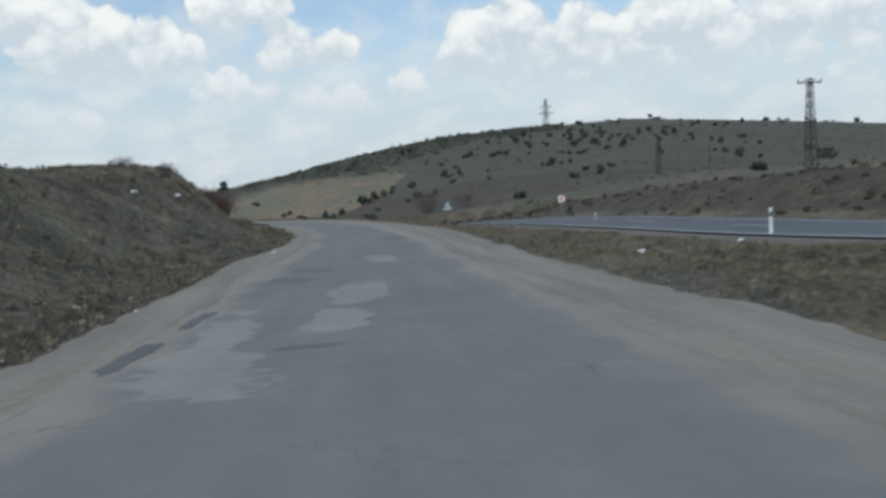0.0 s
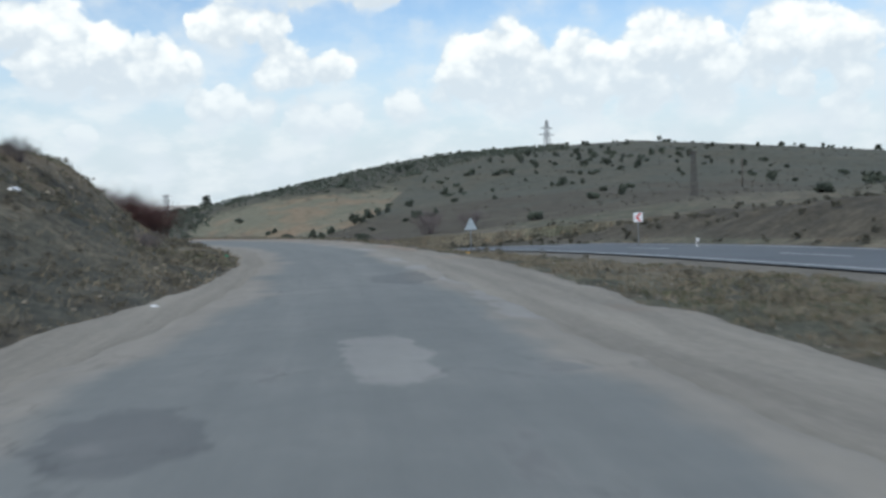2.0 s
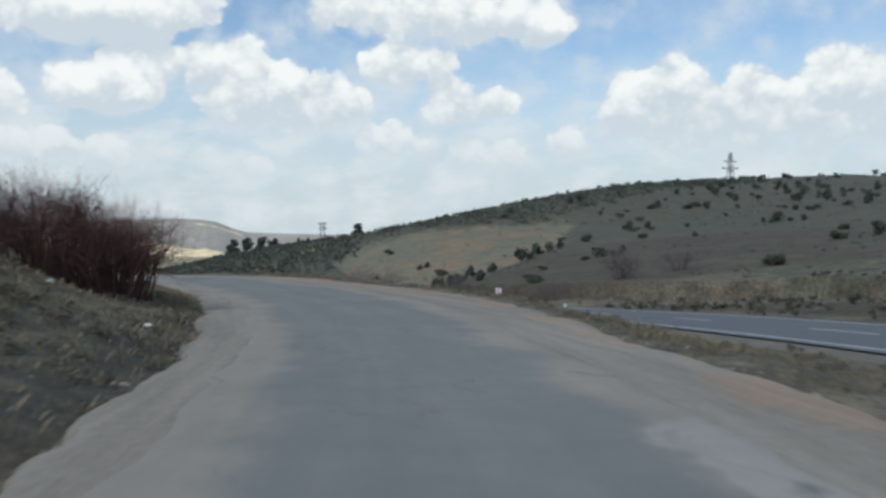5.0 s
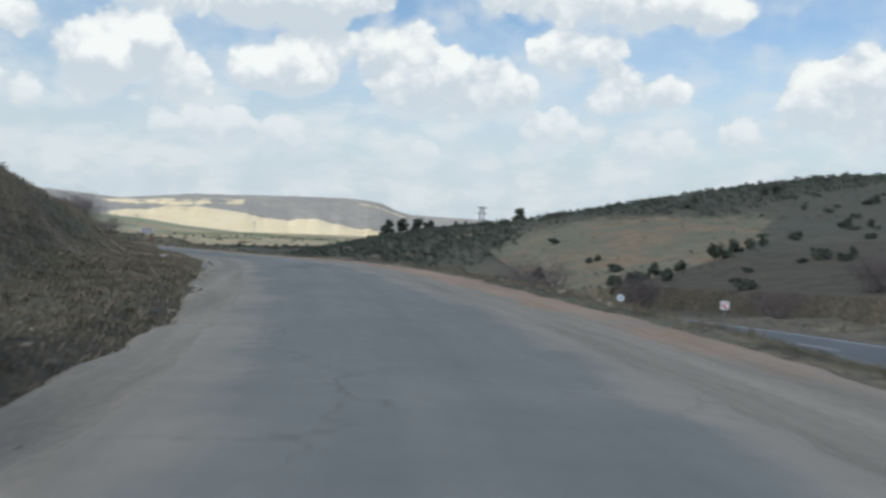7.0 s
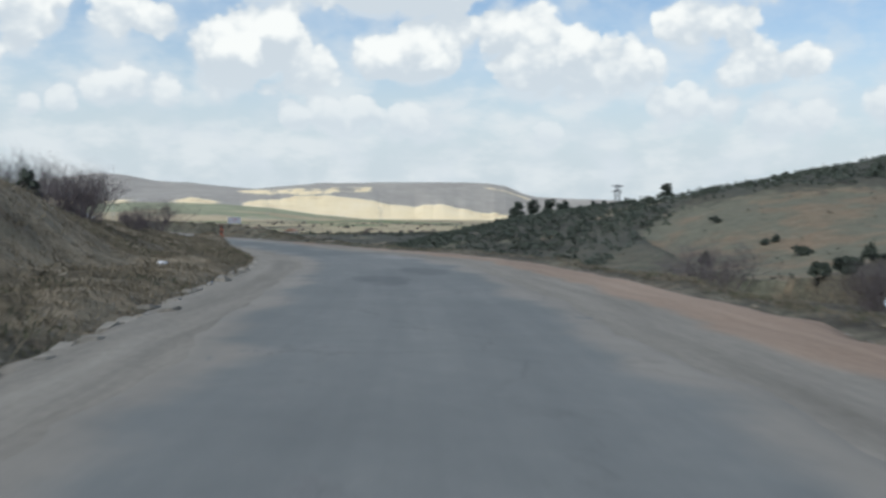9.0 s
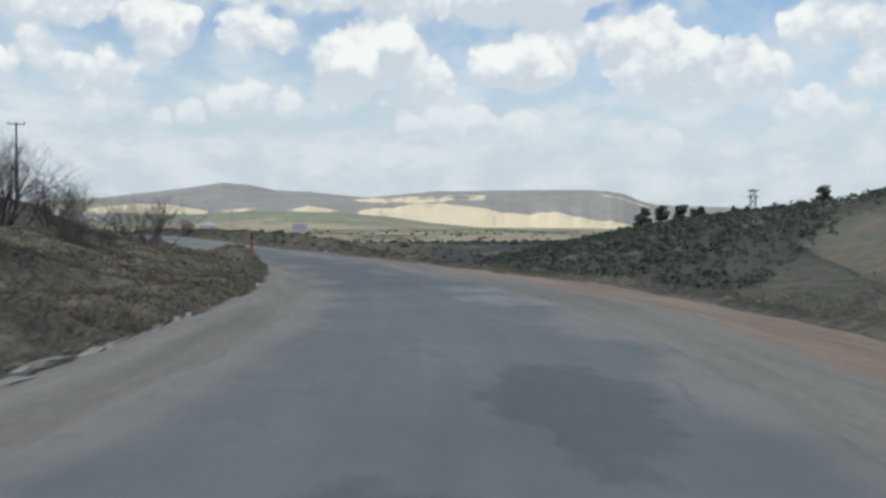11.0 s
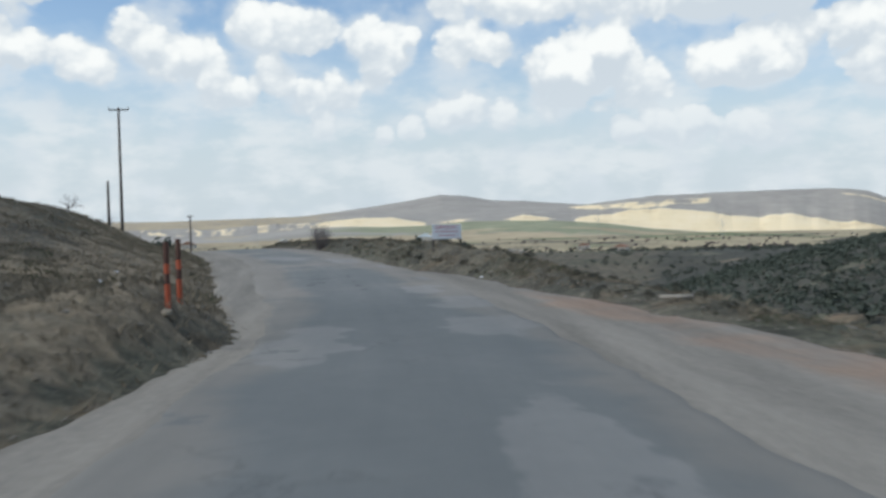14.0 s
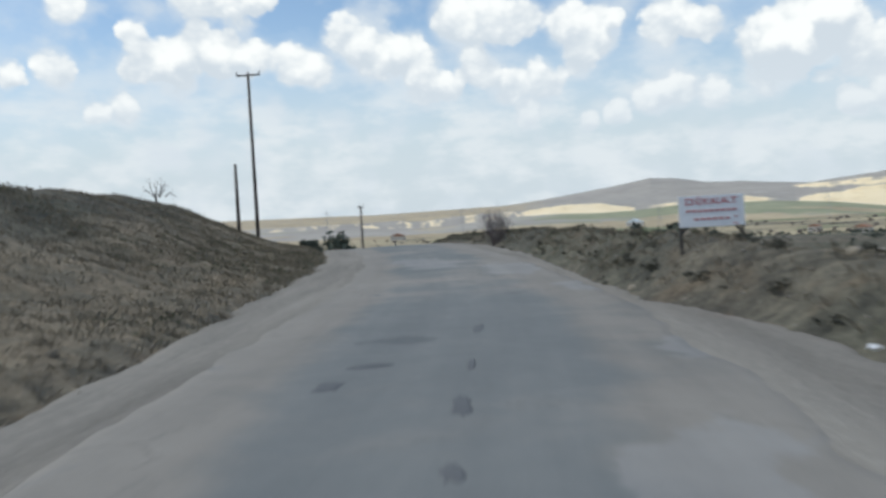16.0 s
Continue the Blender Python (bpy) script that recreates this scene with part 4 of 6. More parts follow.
# heights by heading: foot and head of the pale quarry face, crest of the dark mesa behind it, crest of the farther hills
q_lo = np.interp(A, [8, 23.8, 29.1, 32.7, 36.2, 38.9, 42, 45, 47.5, 50, 52.4, 54.5, 57.4, 61.6, 65, 68, 112], [-1.76, -1.75, -1.65, -1.43, -1.13, -0.75, -0.53, -0.46, -0.46, -0.65, -0.68, -0.6, -0.62, -0.95, -0.95, -0.72, -0.7])
q_hi = np.interp(A, [8, 22.4, 23.8, 24.7, 25.45, 26.2, 27.3, 28.2, 29.1, 29.8, 31.3, 33.4, 35.5, 37.4, 38.3, 39.6, 40.9, 42.4, 43.8, 44.8, 46, 47.8, 49.9, 50.6, 52.4, 54.5, 56.6, 60.9, 63, 65, 68, 112],
                 [-1.76, -1.6, -1.13, -0.95, -1.06, -0.84, -0.62, -0.44, -0.48, -0.7, -0.49, -0.13, 0.08, 0.0, -0.23, -0.25, -0.5, -0.33, -0.12, -0.3, -0.34, -0.3, -0.5, -0.35, -0.08, -0.05, -0.3, -0.4, -0.6, -0.48, -0.5, -0.55])
q_hi = q_hi + 0.06 * wave(A * 10, A * 0, 5.0, 83) * smooth(0.1, 0.4, q_hi - q_lo)
m_hi = np.interp(A, [8, 16, 20, 22, 22.8, 24, 25.2, 30, 36, 38.5, 40.5, 44, 60, 112], [-0.12, -0.08, 0.02, 0.1, 0.3, 0.8, 0.98, 1.0, 0.86, 0.62, 0.35, 0.1, -0.2, -0.25])
b_hi = np.interp(A, [8, 36, 40, 42.5, 44, 46, 47.5, 49.2, 51, 53, 55.5, 58, 62, 66, 73, 80, 112], [-0.4, 0.2, 0.42, 0.62, 0.78, 0.85, 1.15, 1.28, 1.0, 0.72, 0.4, 0.12, 0.05, 0.0, 0.1, 0.2, 0.1])
zq_lo, zq_hi = np.radians(q_lo) * 1740 - 2.0, np.radians(q_hi) * 1840 - 2.0
z = np.interp(R, [1150, 1740], [0, 1]) * (zq_lo + 42) - 42
z = np.where(R > 1740, zq_lo + (zq_hi - zq_lo) * smooth(1740, 1840, R), z)
z = np.where(R > 1840, zq_hi + (np.maximum(np.radians(m_hi) * 2080 - 2, zq_hi) - zq_hi) * np.clip((R - 1840) / 240, 0, 1) ** 0.8, z)
zm = np.maximum(np.radians(m_hi) * 2080 - 2, zq_hi)
z = np.where(R > 2080, zm + (np.radians(b_hi) * 3000 - 2 - zm) * smooth(2200, 3000, R), z)
z = np.where(R > 3000, (np.radians(b_hi) * 3000 - 2) * (1 - smooth(3000, 4500, R)) - 40 * smooth(3000, 4500, R), z)
z = z + fine * 1.3 * smooth(1700, 1800, R)
quarry_ = smooth(1725, 1745, R) * (1 - smooth(1836, 1850, R)) * smooth(0.08, 0.25, q_hi - q_lo) * (0.98 + 0.3 * wave(A * 9, R * 0.05, 6.0, 85))
elev = np.degrees(z + 2) / R
b_lo = np.interp(A, [32.4, 33.5, 36.5, 39.5, 41.5], [0.38, 0.3, 0.06, 0.1, 0.2]) + 0.12 * wave(A * 12, A * 0, 6.0, 84)
b_top = np.interp(A, [32.4, 36.5, 39, 41.5], [0.68, 0.58, 0.42, 0.34]) + 0.06 * wave(A * 12, A * 0, 4.0, 86)
bare = smooth(-0.03, 0.05, elev - b_lo) * smooth(-0.03, 0.05, b_top - elev) * (R < 2090) * (0.62 + 0.45 * wave(A * 9, R * 0.03, 5.0, 87)) * smooth(32.2, 32.8, A) * (1 - smooth(40.6, 41.8, A))
flank = np.exp(-((elev - np.interp(A, [22, 24, 25.6], [-0.2, 0.48, 0.74])) / 0.09) ** 2) * smooth(21.8, 22.6, A) * (1 - smooth(25.2, 25.8, A)) * 0.6
quarry_ = quarry_ * (1 - smooth(55.5, 58, A) * (0.45 + 0.5 * smooth(-0.25, 0.15, wave(A * 14, R * 0.06, 5.0, 90))))
quarry_ = np.maximum(quarry_, np.maximum(bare, flank) * (R > 1845))
stripes = wave(A * 3, R * 0.6, 46.0, 89)
rows_ = smooth(1330, 1440, R + 90 * wave(A * 4, R * 0.05, 9.0, 91)) * (R < 1738)
green_ = rows_ * smooth(-0.5, 0.1, stripes + 0.35 * np.interp(A, [22, 46, 62], [1, 0.4, -1])) * (1 - 0.5 * smooth(48, 58, A))
straw_ = np.maximum((R < 1738) * (1 - rows_) * smooth(-0.55, 0.1, stripes + 0.2), (R < 1738) * smooth(0.1, 0.35, -stripes))
straw_ = np.maximum(straw_, smooth(1838, 1860, R) * smooth(50, 60, A) * 0.62)
xx, yy = ORIGIN[0] - R * np.sin(np.radians(A)), ORIGIN[1] + R * np.cos(np.radians(A))
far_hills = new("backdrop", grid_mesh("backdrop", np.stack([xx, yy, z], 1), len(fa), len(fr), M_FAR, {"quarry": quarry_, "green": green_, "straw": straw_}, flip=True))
tagged(far_hills, "far mesa and hills painted pale for haze, with cream quarry faces and fields", "hills", kind="structure")


# ---- helpers for things ----
def part(name, bm, mat, parent=None, label="", shade=False):
    me = bpy.data.meshes.new(name)
    bm.to_mesh(me)
    bm.free()
    for p in me.polygons:
        p.use_smooth = shade
    me.materials.append(mat)
    ob = new(name, me)
    if parent:
        ob.parent = parent
    if label:
        tagged(ob, label)
    return ob


def thing(name, label, category, m=None, group=""):
    ob = new(name)
    ob.empty_display_size = 0.2
    if m is not None:
        ob.matrix_world = m
    return tagged(ob, label, category, group)


def raw(name, verts, faces, mat, parent=None, shade=False):
    me = bpy.data.meshes.new(name)
    me.from_pydata([tuple(v) for v in verts], [], [tuple(f) for f in faces])
    me.update()
    for p in me.polygons:
        p.use_smooth = shade
    me.materials.append(mat)
    ob = new(name, me)
    if parent:
        ob.parent = parent
    return ob


def bar(bm, a, b_, r0, r1=None, n=6):
    """A tapered round bar from a to b."""
    a, b_ = Vector(a), Vector(b_)
    r1 = r0 if r1 is None else r1
    q = (b_ - a).to_track_quat("Z", "Y")
    rings = []
    for c, r in ((a, r0), (b_, r1)):
        rings.append([bm.verts.new(c + q @ Vector((r * math.cos(2 * math.pi * i / n), r * math.sin(2 * math.pi * i / n), 0))) for i in range(n)])
    for i in range(n):
        bm.faces.new((rings[0][i], rings[0][(i + 1) % n], rings[1][(i + 1) % n], rings[1][i]))
    bm.faces.new(rings[0][::-1])
    bm.faces.new(rings[1])


def block(bm, c, size, bevel=0.0):
    g = bmesh.ops.create_cube(bm, size=1.0, matrix=Matrix.Translation(c) @ Matrix.Diagonal((*size, 1)))
    if bevel:
        es = list({e for v in g["verts"] for e in v.link_edges})
        bmesh.ops.bevel(bm, geom=es, offset=bevel, segments=2, affect="EDGES")


def bars(*spec):
    bm = bmesh.new()
    for s in spec:
        bar(bm, *s)
    return bm


def blocks(*spec):
    bm = bmesh.new()
    for s in spec:
        block(bm, *s)
    return bm


def prism(outline, y0, y1):
    """A flat shape in x and z, with thickness along y."""
    bm = bmesh.new()
    f = [bm.verts.new((x, y0, z)) for x, z in outline]
    g = [bm.verts.new((x, y1, z)) for x, z in outline]
    bm.faces.new(f)
    bm.faces.new(g[::-1])
    for i in range(len(f)):
        j = (i + 1) % len(f)
        bm.faces.new((f[j], f[i], g[i], g[j]))
    bmesh.ops.recalc_face_normals(bm, faces=bm.faces[:])
    return bm


def on_ground(x, y, yaw=0.0, sink=0.03, scale=1.0):
    return pose(x, y, height(x, y) - sink, 0, 0, yaw) @ Matrix.Diagonal((scale, scale, scale, 1))


def by_road(s, d):
    x, y, z = road_at(s, d)
    return float(x), float(y)


# ---- vegetation ----
def leaf_cloud(rng, n, shape, size):
    """Many small leaf sprays inside an uneven envelope. shape(rng) gives a place and an outward way."""
    V, F = [], []
    for _ in range(n):
        c, out = shape(rng)
        nrm = (np.array(out) + rng.normal(0, 0.6, 3))
        nrm /= np.linalg.norm(nrm) + 1e-6
        t = np.cross(nrm, rng.normal(0, 1, 3))
        t /= np.linalg.norm(t) + 1e-6
        w = np.cross(nrm, t)
        s = size * rng.uniform(0.6, 1.4)
        i = len(V)
        V += [c - t * s, c - w * s * 0.5 + nrm * s * 0.15, c + t * s, c + w * s * 0.5 + nrm * s * 0.15]
        F.append((i, i + 1, i + 2, i + 3))
    return V, F


def clumps(rng, n, rx, rz, z0):
    cs = []
    for _ in range(n):
        a, r = rng.uniform(0, 6.283), rng.uniform(0, 0.62) ** 0.7
        cs.append((np.array([math.cos(a) * r * rx, math.sin(a) * r * rx, z0 + rz * rng.uniform(0.25, 0.8) * (1.1 - 0.55 * r)]),
                   rx * rng.uniform(0.28, 0.5), rz * rng.uniform(0.2, 0.34)))
    return cs


def envelope(cs):
    def shape(rng):
        c, a, b_ = cs[rng.randint(len(cs))]
        v = rng.normal(0, 1, 3)
        v /= np.linalg.norm(v)
        k = rng.uniform(0.55, 1.05)
        return c + v * k * np.array([a, a, b_]), v
    return shape


def juniper(seed, rx, rz, n=330, size=0.24, mat=None):
    rng = np.random.RandomState(seed)
    root = thing("juniper_bush", "dark green juniper bush on the dry slope", "bush", group="junipers on the hill")
    V, F = leaf_cloud(rng, n, envelope(clumps(rng, 7, rx, rz, 0.05 * rz)), size)
    raw("foliage", V, F, mat or M_BUSH, root)
    part("stem", bars(((0, 0, -0.3), (0.05, 0.02, rz * 0.45), 0.09, 0.04, 5)), M_BARK, root)
    return root


def pine(seed, h, spread):
    rng = np.random.RandomState(seed)
    root = thing("pine_tree", "dark pine tree with a rounded uneven crown", "tree", group="pines on the ridge")
    part("trunk", bars(((0, 0, -0.4), (0.1, 0.05, h * 0.5), 0.16, 0.11, 7), ((0.1, 0.05, h * 0.5), (0, 0, h * 0.9), 0.11, 0.03, 7)), M_BARK, root)
    cs = []
    for k in range(22):
        z, a = h * rng.uniform(0.3, 0.9), rng.uniform(0, 6.283)
        r = spread * (1.05 - 0.75 * (z / h - 0.3)) * rng.uniform(0.2, 0.7)
        cs.append((np.array([math.cos(a) * r, math.sin(a) * r, z]), spread * rng.uniform(0.34, 0.52), h * rng.uniform(0.09, 0.15)))
    V, F = leaf_cloud(rng, 1500, envelope(cs), 0.3)
    raw("crown", V, F, M_PINE, root)
    bm = bmesh.new()
    for c, a, b_ in cs[:8]:
        bar(bm, (0.05, 0.02, c[2] - 0.5), c, 0.05, 0.02, 4)
    part("branchwork", bm, M_BARK, root)
    return root


def twiggy(seed, h, spread, stems, mat, fine=3, up=0.6, name="bare_bush", label="", r0=0.022):
    """A leafless shrub of many branching twigs."""
    rng = np.random.RandomState(seed)
    wood = ([], []), ([], [])

    def tube(a, b_, ra, rb, depth):
        V, F = wood[0 if depth > 1 else 1]
        ax = b_ - a
        ax = ax / (np.linalg.norm(ax) + 1e-6)
        p = np.cross(ax, [0.31, 0.52, 0.79])
        p /= np.linalg.norm(p) + 1e-6
        q = np.cross(ax, p)
        i = len(V)
        for c, r in ((a, ra), (b_, rb)):
            for k in range(3):
                V.append(c + r * (p * math.cos(2.094 * k) + q * math.sin(2.094 * k)))
        for k in range(3):
            F.append((i + k, i + (k + 1) % 3, i + 3 + (k + 1) % 3, i + 3 + k))

    def grow(a, way, length, r, depth):
        steps = 2
        for _ in range(steps):
            b_ = a + way * length / steps
            tube(a, b_, r, r * 0.75, depth)
            a, r = b_, r * 0.75
            way = way + rng.normal(0, 0.16, 3) + np.array([0, 0, 0.08])
            way /= np.linalg.norm(way)
        if depth > 0:
            for _ in range(fine):
                w2 = way + rng.normal(0, 0.48, 3)
                w2 /= np.linalg.norm(w2)
                grow(a, w2, length * rng.uniform(0.5, 0.8), r * 0.7, depth - 1)

    for _ in range(stems):
        a = rng.uniform(0, 6.283)
        rad = spread * 0.35 * rng.uniform(0, 1)
        way = np.array([math.cos(a) * (1 - up) * rng.uniform(0.3, 1.3), math.sin(a) * (1 - up) * rng.uniform(0.3, 1.3), up])
        grow(np.array([math.cos(a) * rad, math.sin(a) * rad, -0.1]), way / np.linalg.norm(way), h * rng.uniform(0.34, 0.5), r0, 3)
    root = thing(name, label, "bush")
    tagged(raw("branchwork", *wood[0], mat, root), kind="stuff")
    tagged(raw("brushwood", *wood[1], mat, root), kind="stuff")
    return root


rng = np.random.RandomState(7)
kinds = [juniper(100 + k, rx, rz) for k, (rx, rz) in enumerate(((1.5, 1.7), (1.2, 2.1), (1.9, 1.6), (1.0, 1.3), (1.6, 2.6)))]
spots = []
for k in range(2600):
    if len(spots) >= 215:
        break
    x, y = rng.uniform(-62, 190), rng.uniform(165, 352)
    dist, cz, side = crest(np.array([x]), np.array([y]))
    if side[0] > 0:
        continue
    dense = 0.5 + 0.9 * float(wave(np.array([x]), np.array([y]), 34.0, 201)[0]) + 0.25 * (x < 40) - 0.35 * (x > 90)
    dense *= 1.0 if dist[0] < 120 else 0.35
    cutz = -70 < x < -4 and 18 < dist[0] < 100
    lower = x > -10 and y < 225
    if rng.rand() < (0.07 if cutz else 0.25 * dense if lower else dense):
        spots.append((x, y))
spots += [(x + 2.6 * (k % 3) - 2.6 + rng.normal(0, 0.8), y + 3.5 * (k // 3) + rng.normal(0, 1.2)) for x, y, n in ((27.0, 206.5, 6), (3.4, 211.3, 5), (-3.1, 171.2, 3), (26.0, 162.4, 3)) for k in range(n)]
spots += [(64.1, 205.8), (66.5, 207), (71.6, 340.5), (-46.3, 223.7), (-30.9, 197.0)]
spots += [(-26 + 1.15 * k + rng.normal(0, 0.4), 168.5 + 1.95 * k + rng.normal(0, 0.5)) for k in range(14) if k not in (6, 7, 10)]
for k, (x, y) in enumerate(spots):
    m = on_ground(x, y, rng.uniform(0, 360), 0.1, rng.uniform(0.4, 0.95))
    if k < len(kinds):
        kinds[k].matrix_world = m
    else:
        copy_thing(kinds[rng.randint(len(kinds))], Matrix.Translation(m.translation) @ m.to_3x3().normalized().to_4x4()).scale = (m.to_scale()[0],) * 3

# dense scrub along the ridge and on its left flank, and scattered scrub in the valley
def scrub_patch(name, label, points, seed, size, mat, per=26, leaf=0.24):
    r_ = np.random.RandomState(seed)
    P = np.array(points)
    Z, _ = land(P[:, 0].copy(), P[:, 1].copy())
    V, F = [], []
    for (x, y), z in zip(P, Z):
        s = size * r_.uniform(0.5, 1.5)
        cs = clumps(r_, 4, s, s * r_.uniform(0.8, 1.3), 0.0)
        v, f = leaf_cloud(r_, per, envelope(cs), s * leaf)
        i = len(V)
        V += [np.array([x, y, z]) + q for q in v]
        F += [tuple(a + i for a in g) for g in f]
    return tagged(raw(name, V, F, mat), label, "scrub", kind="stuff")


pts = []
while len(pts) < 5200:
    x, y = rng.uniform(-155, 45), rng.uniform(190, 420)
    dist, cz, side = crest(np.array([x]), np.array([y]))
    lim = 24 if x > -56 else 84
    if dist[0] < lim and (side[0] < 0 or dist[0] < 8) and rng.rand() < (0.62 + 0.6 * float(wave(np.array([x]), np.array([y]), 9.0, 77)[0]) if x < -60 else 0.8):
        pts.append((x, y))
scrub_patch("ridge_scrub", "dense dark green scrub along the ridge", pts, 301, 0.8, M_BUSH, 18)
pts = []
while len(pts) < 3000:
    a, r = rng.uniform(8, 75), rng.uniform(85, 620)
    x, y = -40 - r * math.sin(math.radians(a)), 115 + r * math.cos(math.radians(a))
    s_, d_ = road_coords(x, y)
    if d_[0] > 9 and (r > 60) and float(wave(np.array([x]), np.array([y]), 45.0, 205)[0]) + 0.35 > rng.rand() * 0.9:
        pts.append((x, y))
far_trees = []
while len(far_trees) < 420:
    a, r = rng.uniform(20, 74), rng.uniform(420, 1150)
    x, y = -40 - r * math.sin(math.radians(a)), 115 + r * math.cos(math.radians(a))
    if float(wave(np.array([x]), np.array([y]), 90.0, 215)[0]) > rng.rand() * 0.9 - 0.35:
        far_trees.append((x, y))
scrub_patch("far_trees", "scattered small trees and hedges on the far fields", far_trees, 317, 1.8, M_BARE, 44, 0.26)
while len(pts) < 4200:
    a, r = rng.uniform(14, 62), 60 + 260 * rng.rand() ** 1.4
    x, y = -40 - r * math.sin(math.radians(a)), 115 + r * math.cos(math.radians(a))
    s_, d_ = road_coords(x, y)
    if d_[0] > 8 and float(wave(np.array([x]), np.array([y]), 26.0, 219)[0]) + 0.3 > rng.rand() * 0.8:
        pts.append((x, y))
scrub_patch("valley_scrub", "scattered grey-green scrub on the valley floor", pts, 303, 1.0, M_BUSH, 22)
pts = []
while len(pts) < 420:
    s_, d_ = rng.uniform(-5, 235), rng.uniform(-16, 30)
    foot, shr = np.interp(s_, BS, B_FOOT), np.interp(s_, SHS, SH_R)
    hw = np.interp(s_, HS, H_D)
    if (d_ < -foot - 2.0 or (d_ > shr + 2.0 and abs(d_ - hw) > 5.5)) and (d_ > 0 or s_ < 132) and rng.rand() < (0.35 if d_ > 0 and s_ < 60 else 0.8):
        pts.append(by_road(s_, d_))
scrub_patch("low_scrub", "low grey-brown dwarf scrub on the banks", pts, 305, 0.18, M_DWARF, 80, 0.13)

pts = []
while len(pts) < 1700:
    x, y = rng.uniform(-70, 160), rng.uniform(112, 345)
    dist, cz, side = crest(np.array([x]), np.array([y]))
    s_, d_ = road_coords(x, y)
    if side[0] < 0 and d_[0] > 28 and float(wave(np.array([x]), np.array([y]), 22.0, 207)[0]) + 0.2 > 0.8 * rng.rand() - 0.2:
        pts.append((x, y))
near = []
while len(near) < 650:
    s_, d_ = rng.uniform(146, 215), rng.uniform(0, 12)
    d_ += np.interp(s_, SHS, SH_R) - 0.2
    if rng.rand() < 1.2 / (1 + 0.15 * d_):
        near.append(by_road(s_, d_))
scrub_patch("knoll_scrub", "low grey-brown scrub and weeds on the knoll", near, 311, 0.19, M_HEATH, 60, 0.15)
tufts = []
while len(tufts) < 1500:
    s_, d_ = rng.uniform(-2, 74), rng.uniform(-17, 17)
    foot, shr, hw = np.interp(s_, BS, B_FOOT), np.interp(s_, SHS, SH_R), np.interp(s_, HS, H_D)
    if (d_ < -foot - 0.2 or (d_ > shr + 0.4 and abs(d_ - hw) > 5.0 and rng.rand() < 0.5)):
        if float(wave(np.array([s_]), np.array([d_]), 3.0, 209)[0]) + 0.45 > rng.rand() * 0.9:
            tufts.append(by_road(s_, d_))
scrub_patch("bank_scrub", "dense low grey-green tufts and weeds on the bank", tufts, 313, 0.19, M_DWARF, 60, 0.13)
behind = []
while len(behind) < 800:
    s_ = rng.uniform(-5, 100)
    behind.append(by_road(s_, np.interp(s_, HS, H_D) + rng.uniform(5.5, 26)))
scrub_patch("cutting_scrub", "dark brown scrub on the mounds behind the highway", behind, 315, 0.3, M_HEATH, 34)
scrub_patch("hill_scrub", "low grey-green cushions of scrub on the hillside", pts, 309, 0.34, M_HEATH, 16)

pines = [pine(401, 7.5, 2.6), pine(402, 6.5, 2.4), pine(403, 5.6, 2.6)]
PINES = [(-114, 304, 0.75), (-109, 302.5, 0.82), (-103.5, 300, 0.8), (-116.5, 305.5, 0.55), (-91, 278, 0.5), (-66.3, 273.4, 0.64), (-85, 280, 0.3), (-82.5, 280.5, 0.3), (-93.5, 281, 0.5)]
for k, (x, y, sc) in enumerate(PINES):
    z = height(x, y) - 0.3
    if k < 3:
        pines[k].matrix_world = pose(x, y, z, 0, 0, 40 * k)
        pines[k].scale = (sc,) * 3
    else:
        copy_thing(pines[k % 3], pose(x, y, z, 0, 0, 70 * k)).scale = (sc,) * 3

red = twiggy(501, 2.9, 3.2, 120, M_RED, 4, 0.72, "red_twig_bush", "leafless bush of dense reddish-brown twigs on the bank", 0.03)
red.matrix_world = on_ground(-17.3, 67.2, 0)
red.scale = (0.9, 0.9, 0.82)
red_b = copy_thing(red, on_ground(-19.0, 69.6, 130))
red_b.scale = (0.7, 0.7, 0.6)
red_c = copy_thing(red, on_ground(-18.6, 66.2, 250))
red_c.scale = (0.85, 0.85, 0.85)
BARE = [(-58.4, 120.3, 1.0, 0), (-50.5, 108.5, 0.95, 40), (-52.8, 109.8, 1.0, 80), (-69.5, 119.8, 1.75, 120), (-56.5, 107.6, 0.85, 200), (-67.0, 121.8, 0.95, 10),
        (-35.1, 165.0, 2.5, 30), (-21.0, 146.0, 1.4, 250), (-9.0, 137.0, 1.2, 15), (-2.0, 140.0, 1.3, 170), (4.0, 143.0, 1.2, 300),
        (-54.0, 114.5, 0.45, 15), (-10.4, 45.9, 0.3, 0), (-13.5, 44.0, 0.3, 90), (-14.5, 41.0, 0.28, 30), (-56.0, 117.0, 0.3, 60)]
bare = twiggy(503, 2.2, 2.8, 40, M_BARE, 4, 0.55, "bare_bush", "leafless grey-brown bush on the grassy bank", 0.03)
tagged(bare, group="bare bushes by the road")
bare2 = twiggy(505, 2.4, 2.4, 52, M_BARE, 4, 0.62, "bare_bush", "leafless grey-brown bush with dense upright twigs", 0.03)
tagged(bare2, group="bare bushes by the road")
for k, (x, y, sc, a) in enumerate(BARE):
    src = (bare, bare2)[k % 2]
    m = on_ground(x, y, a, 0.05)
    if k < 2:
        src.matrix_world = m
        ob = src
    else:
        ob = copy_thing(src, m)
    ob.scale = (sc,) * 3
shrub = copy_thing(bare2, on_ground(-98.6, 154.2, 20, 0.05))
shrub.scale = (0.42, 0.42, 0.72)
tagged(shrub, "small upright leafless shrub on the grassy knoll", "bush")
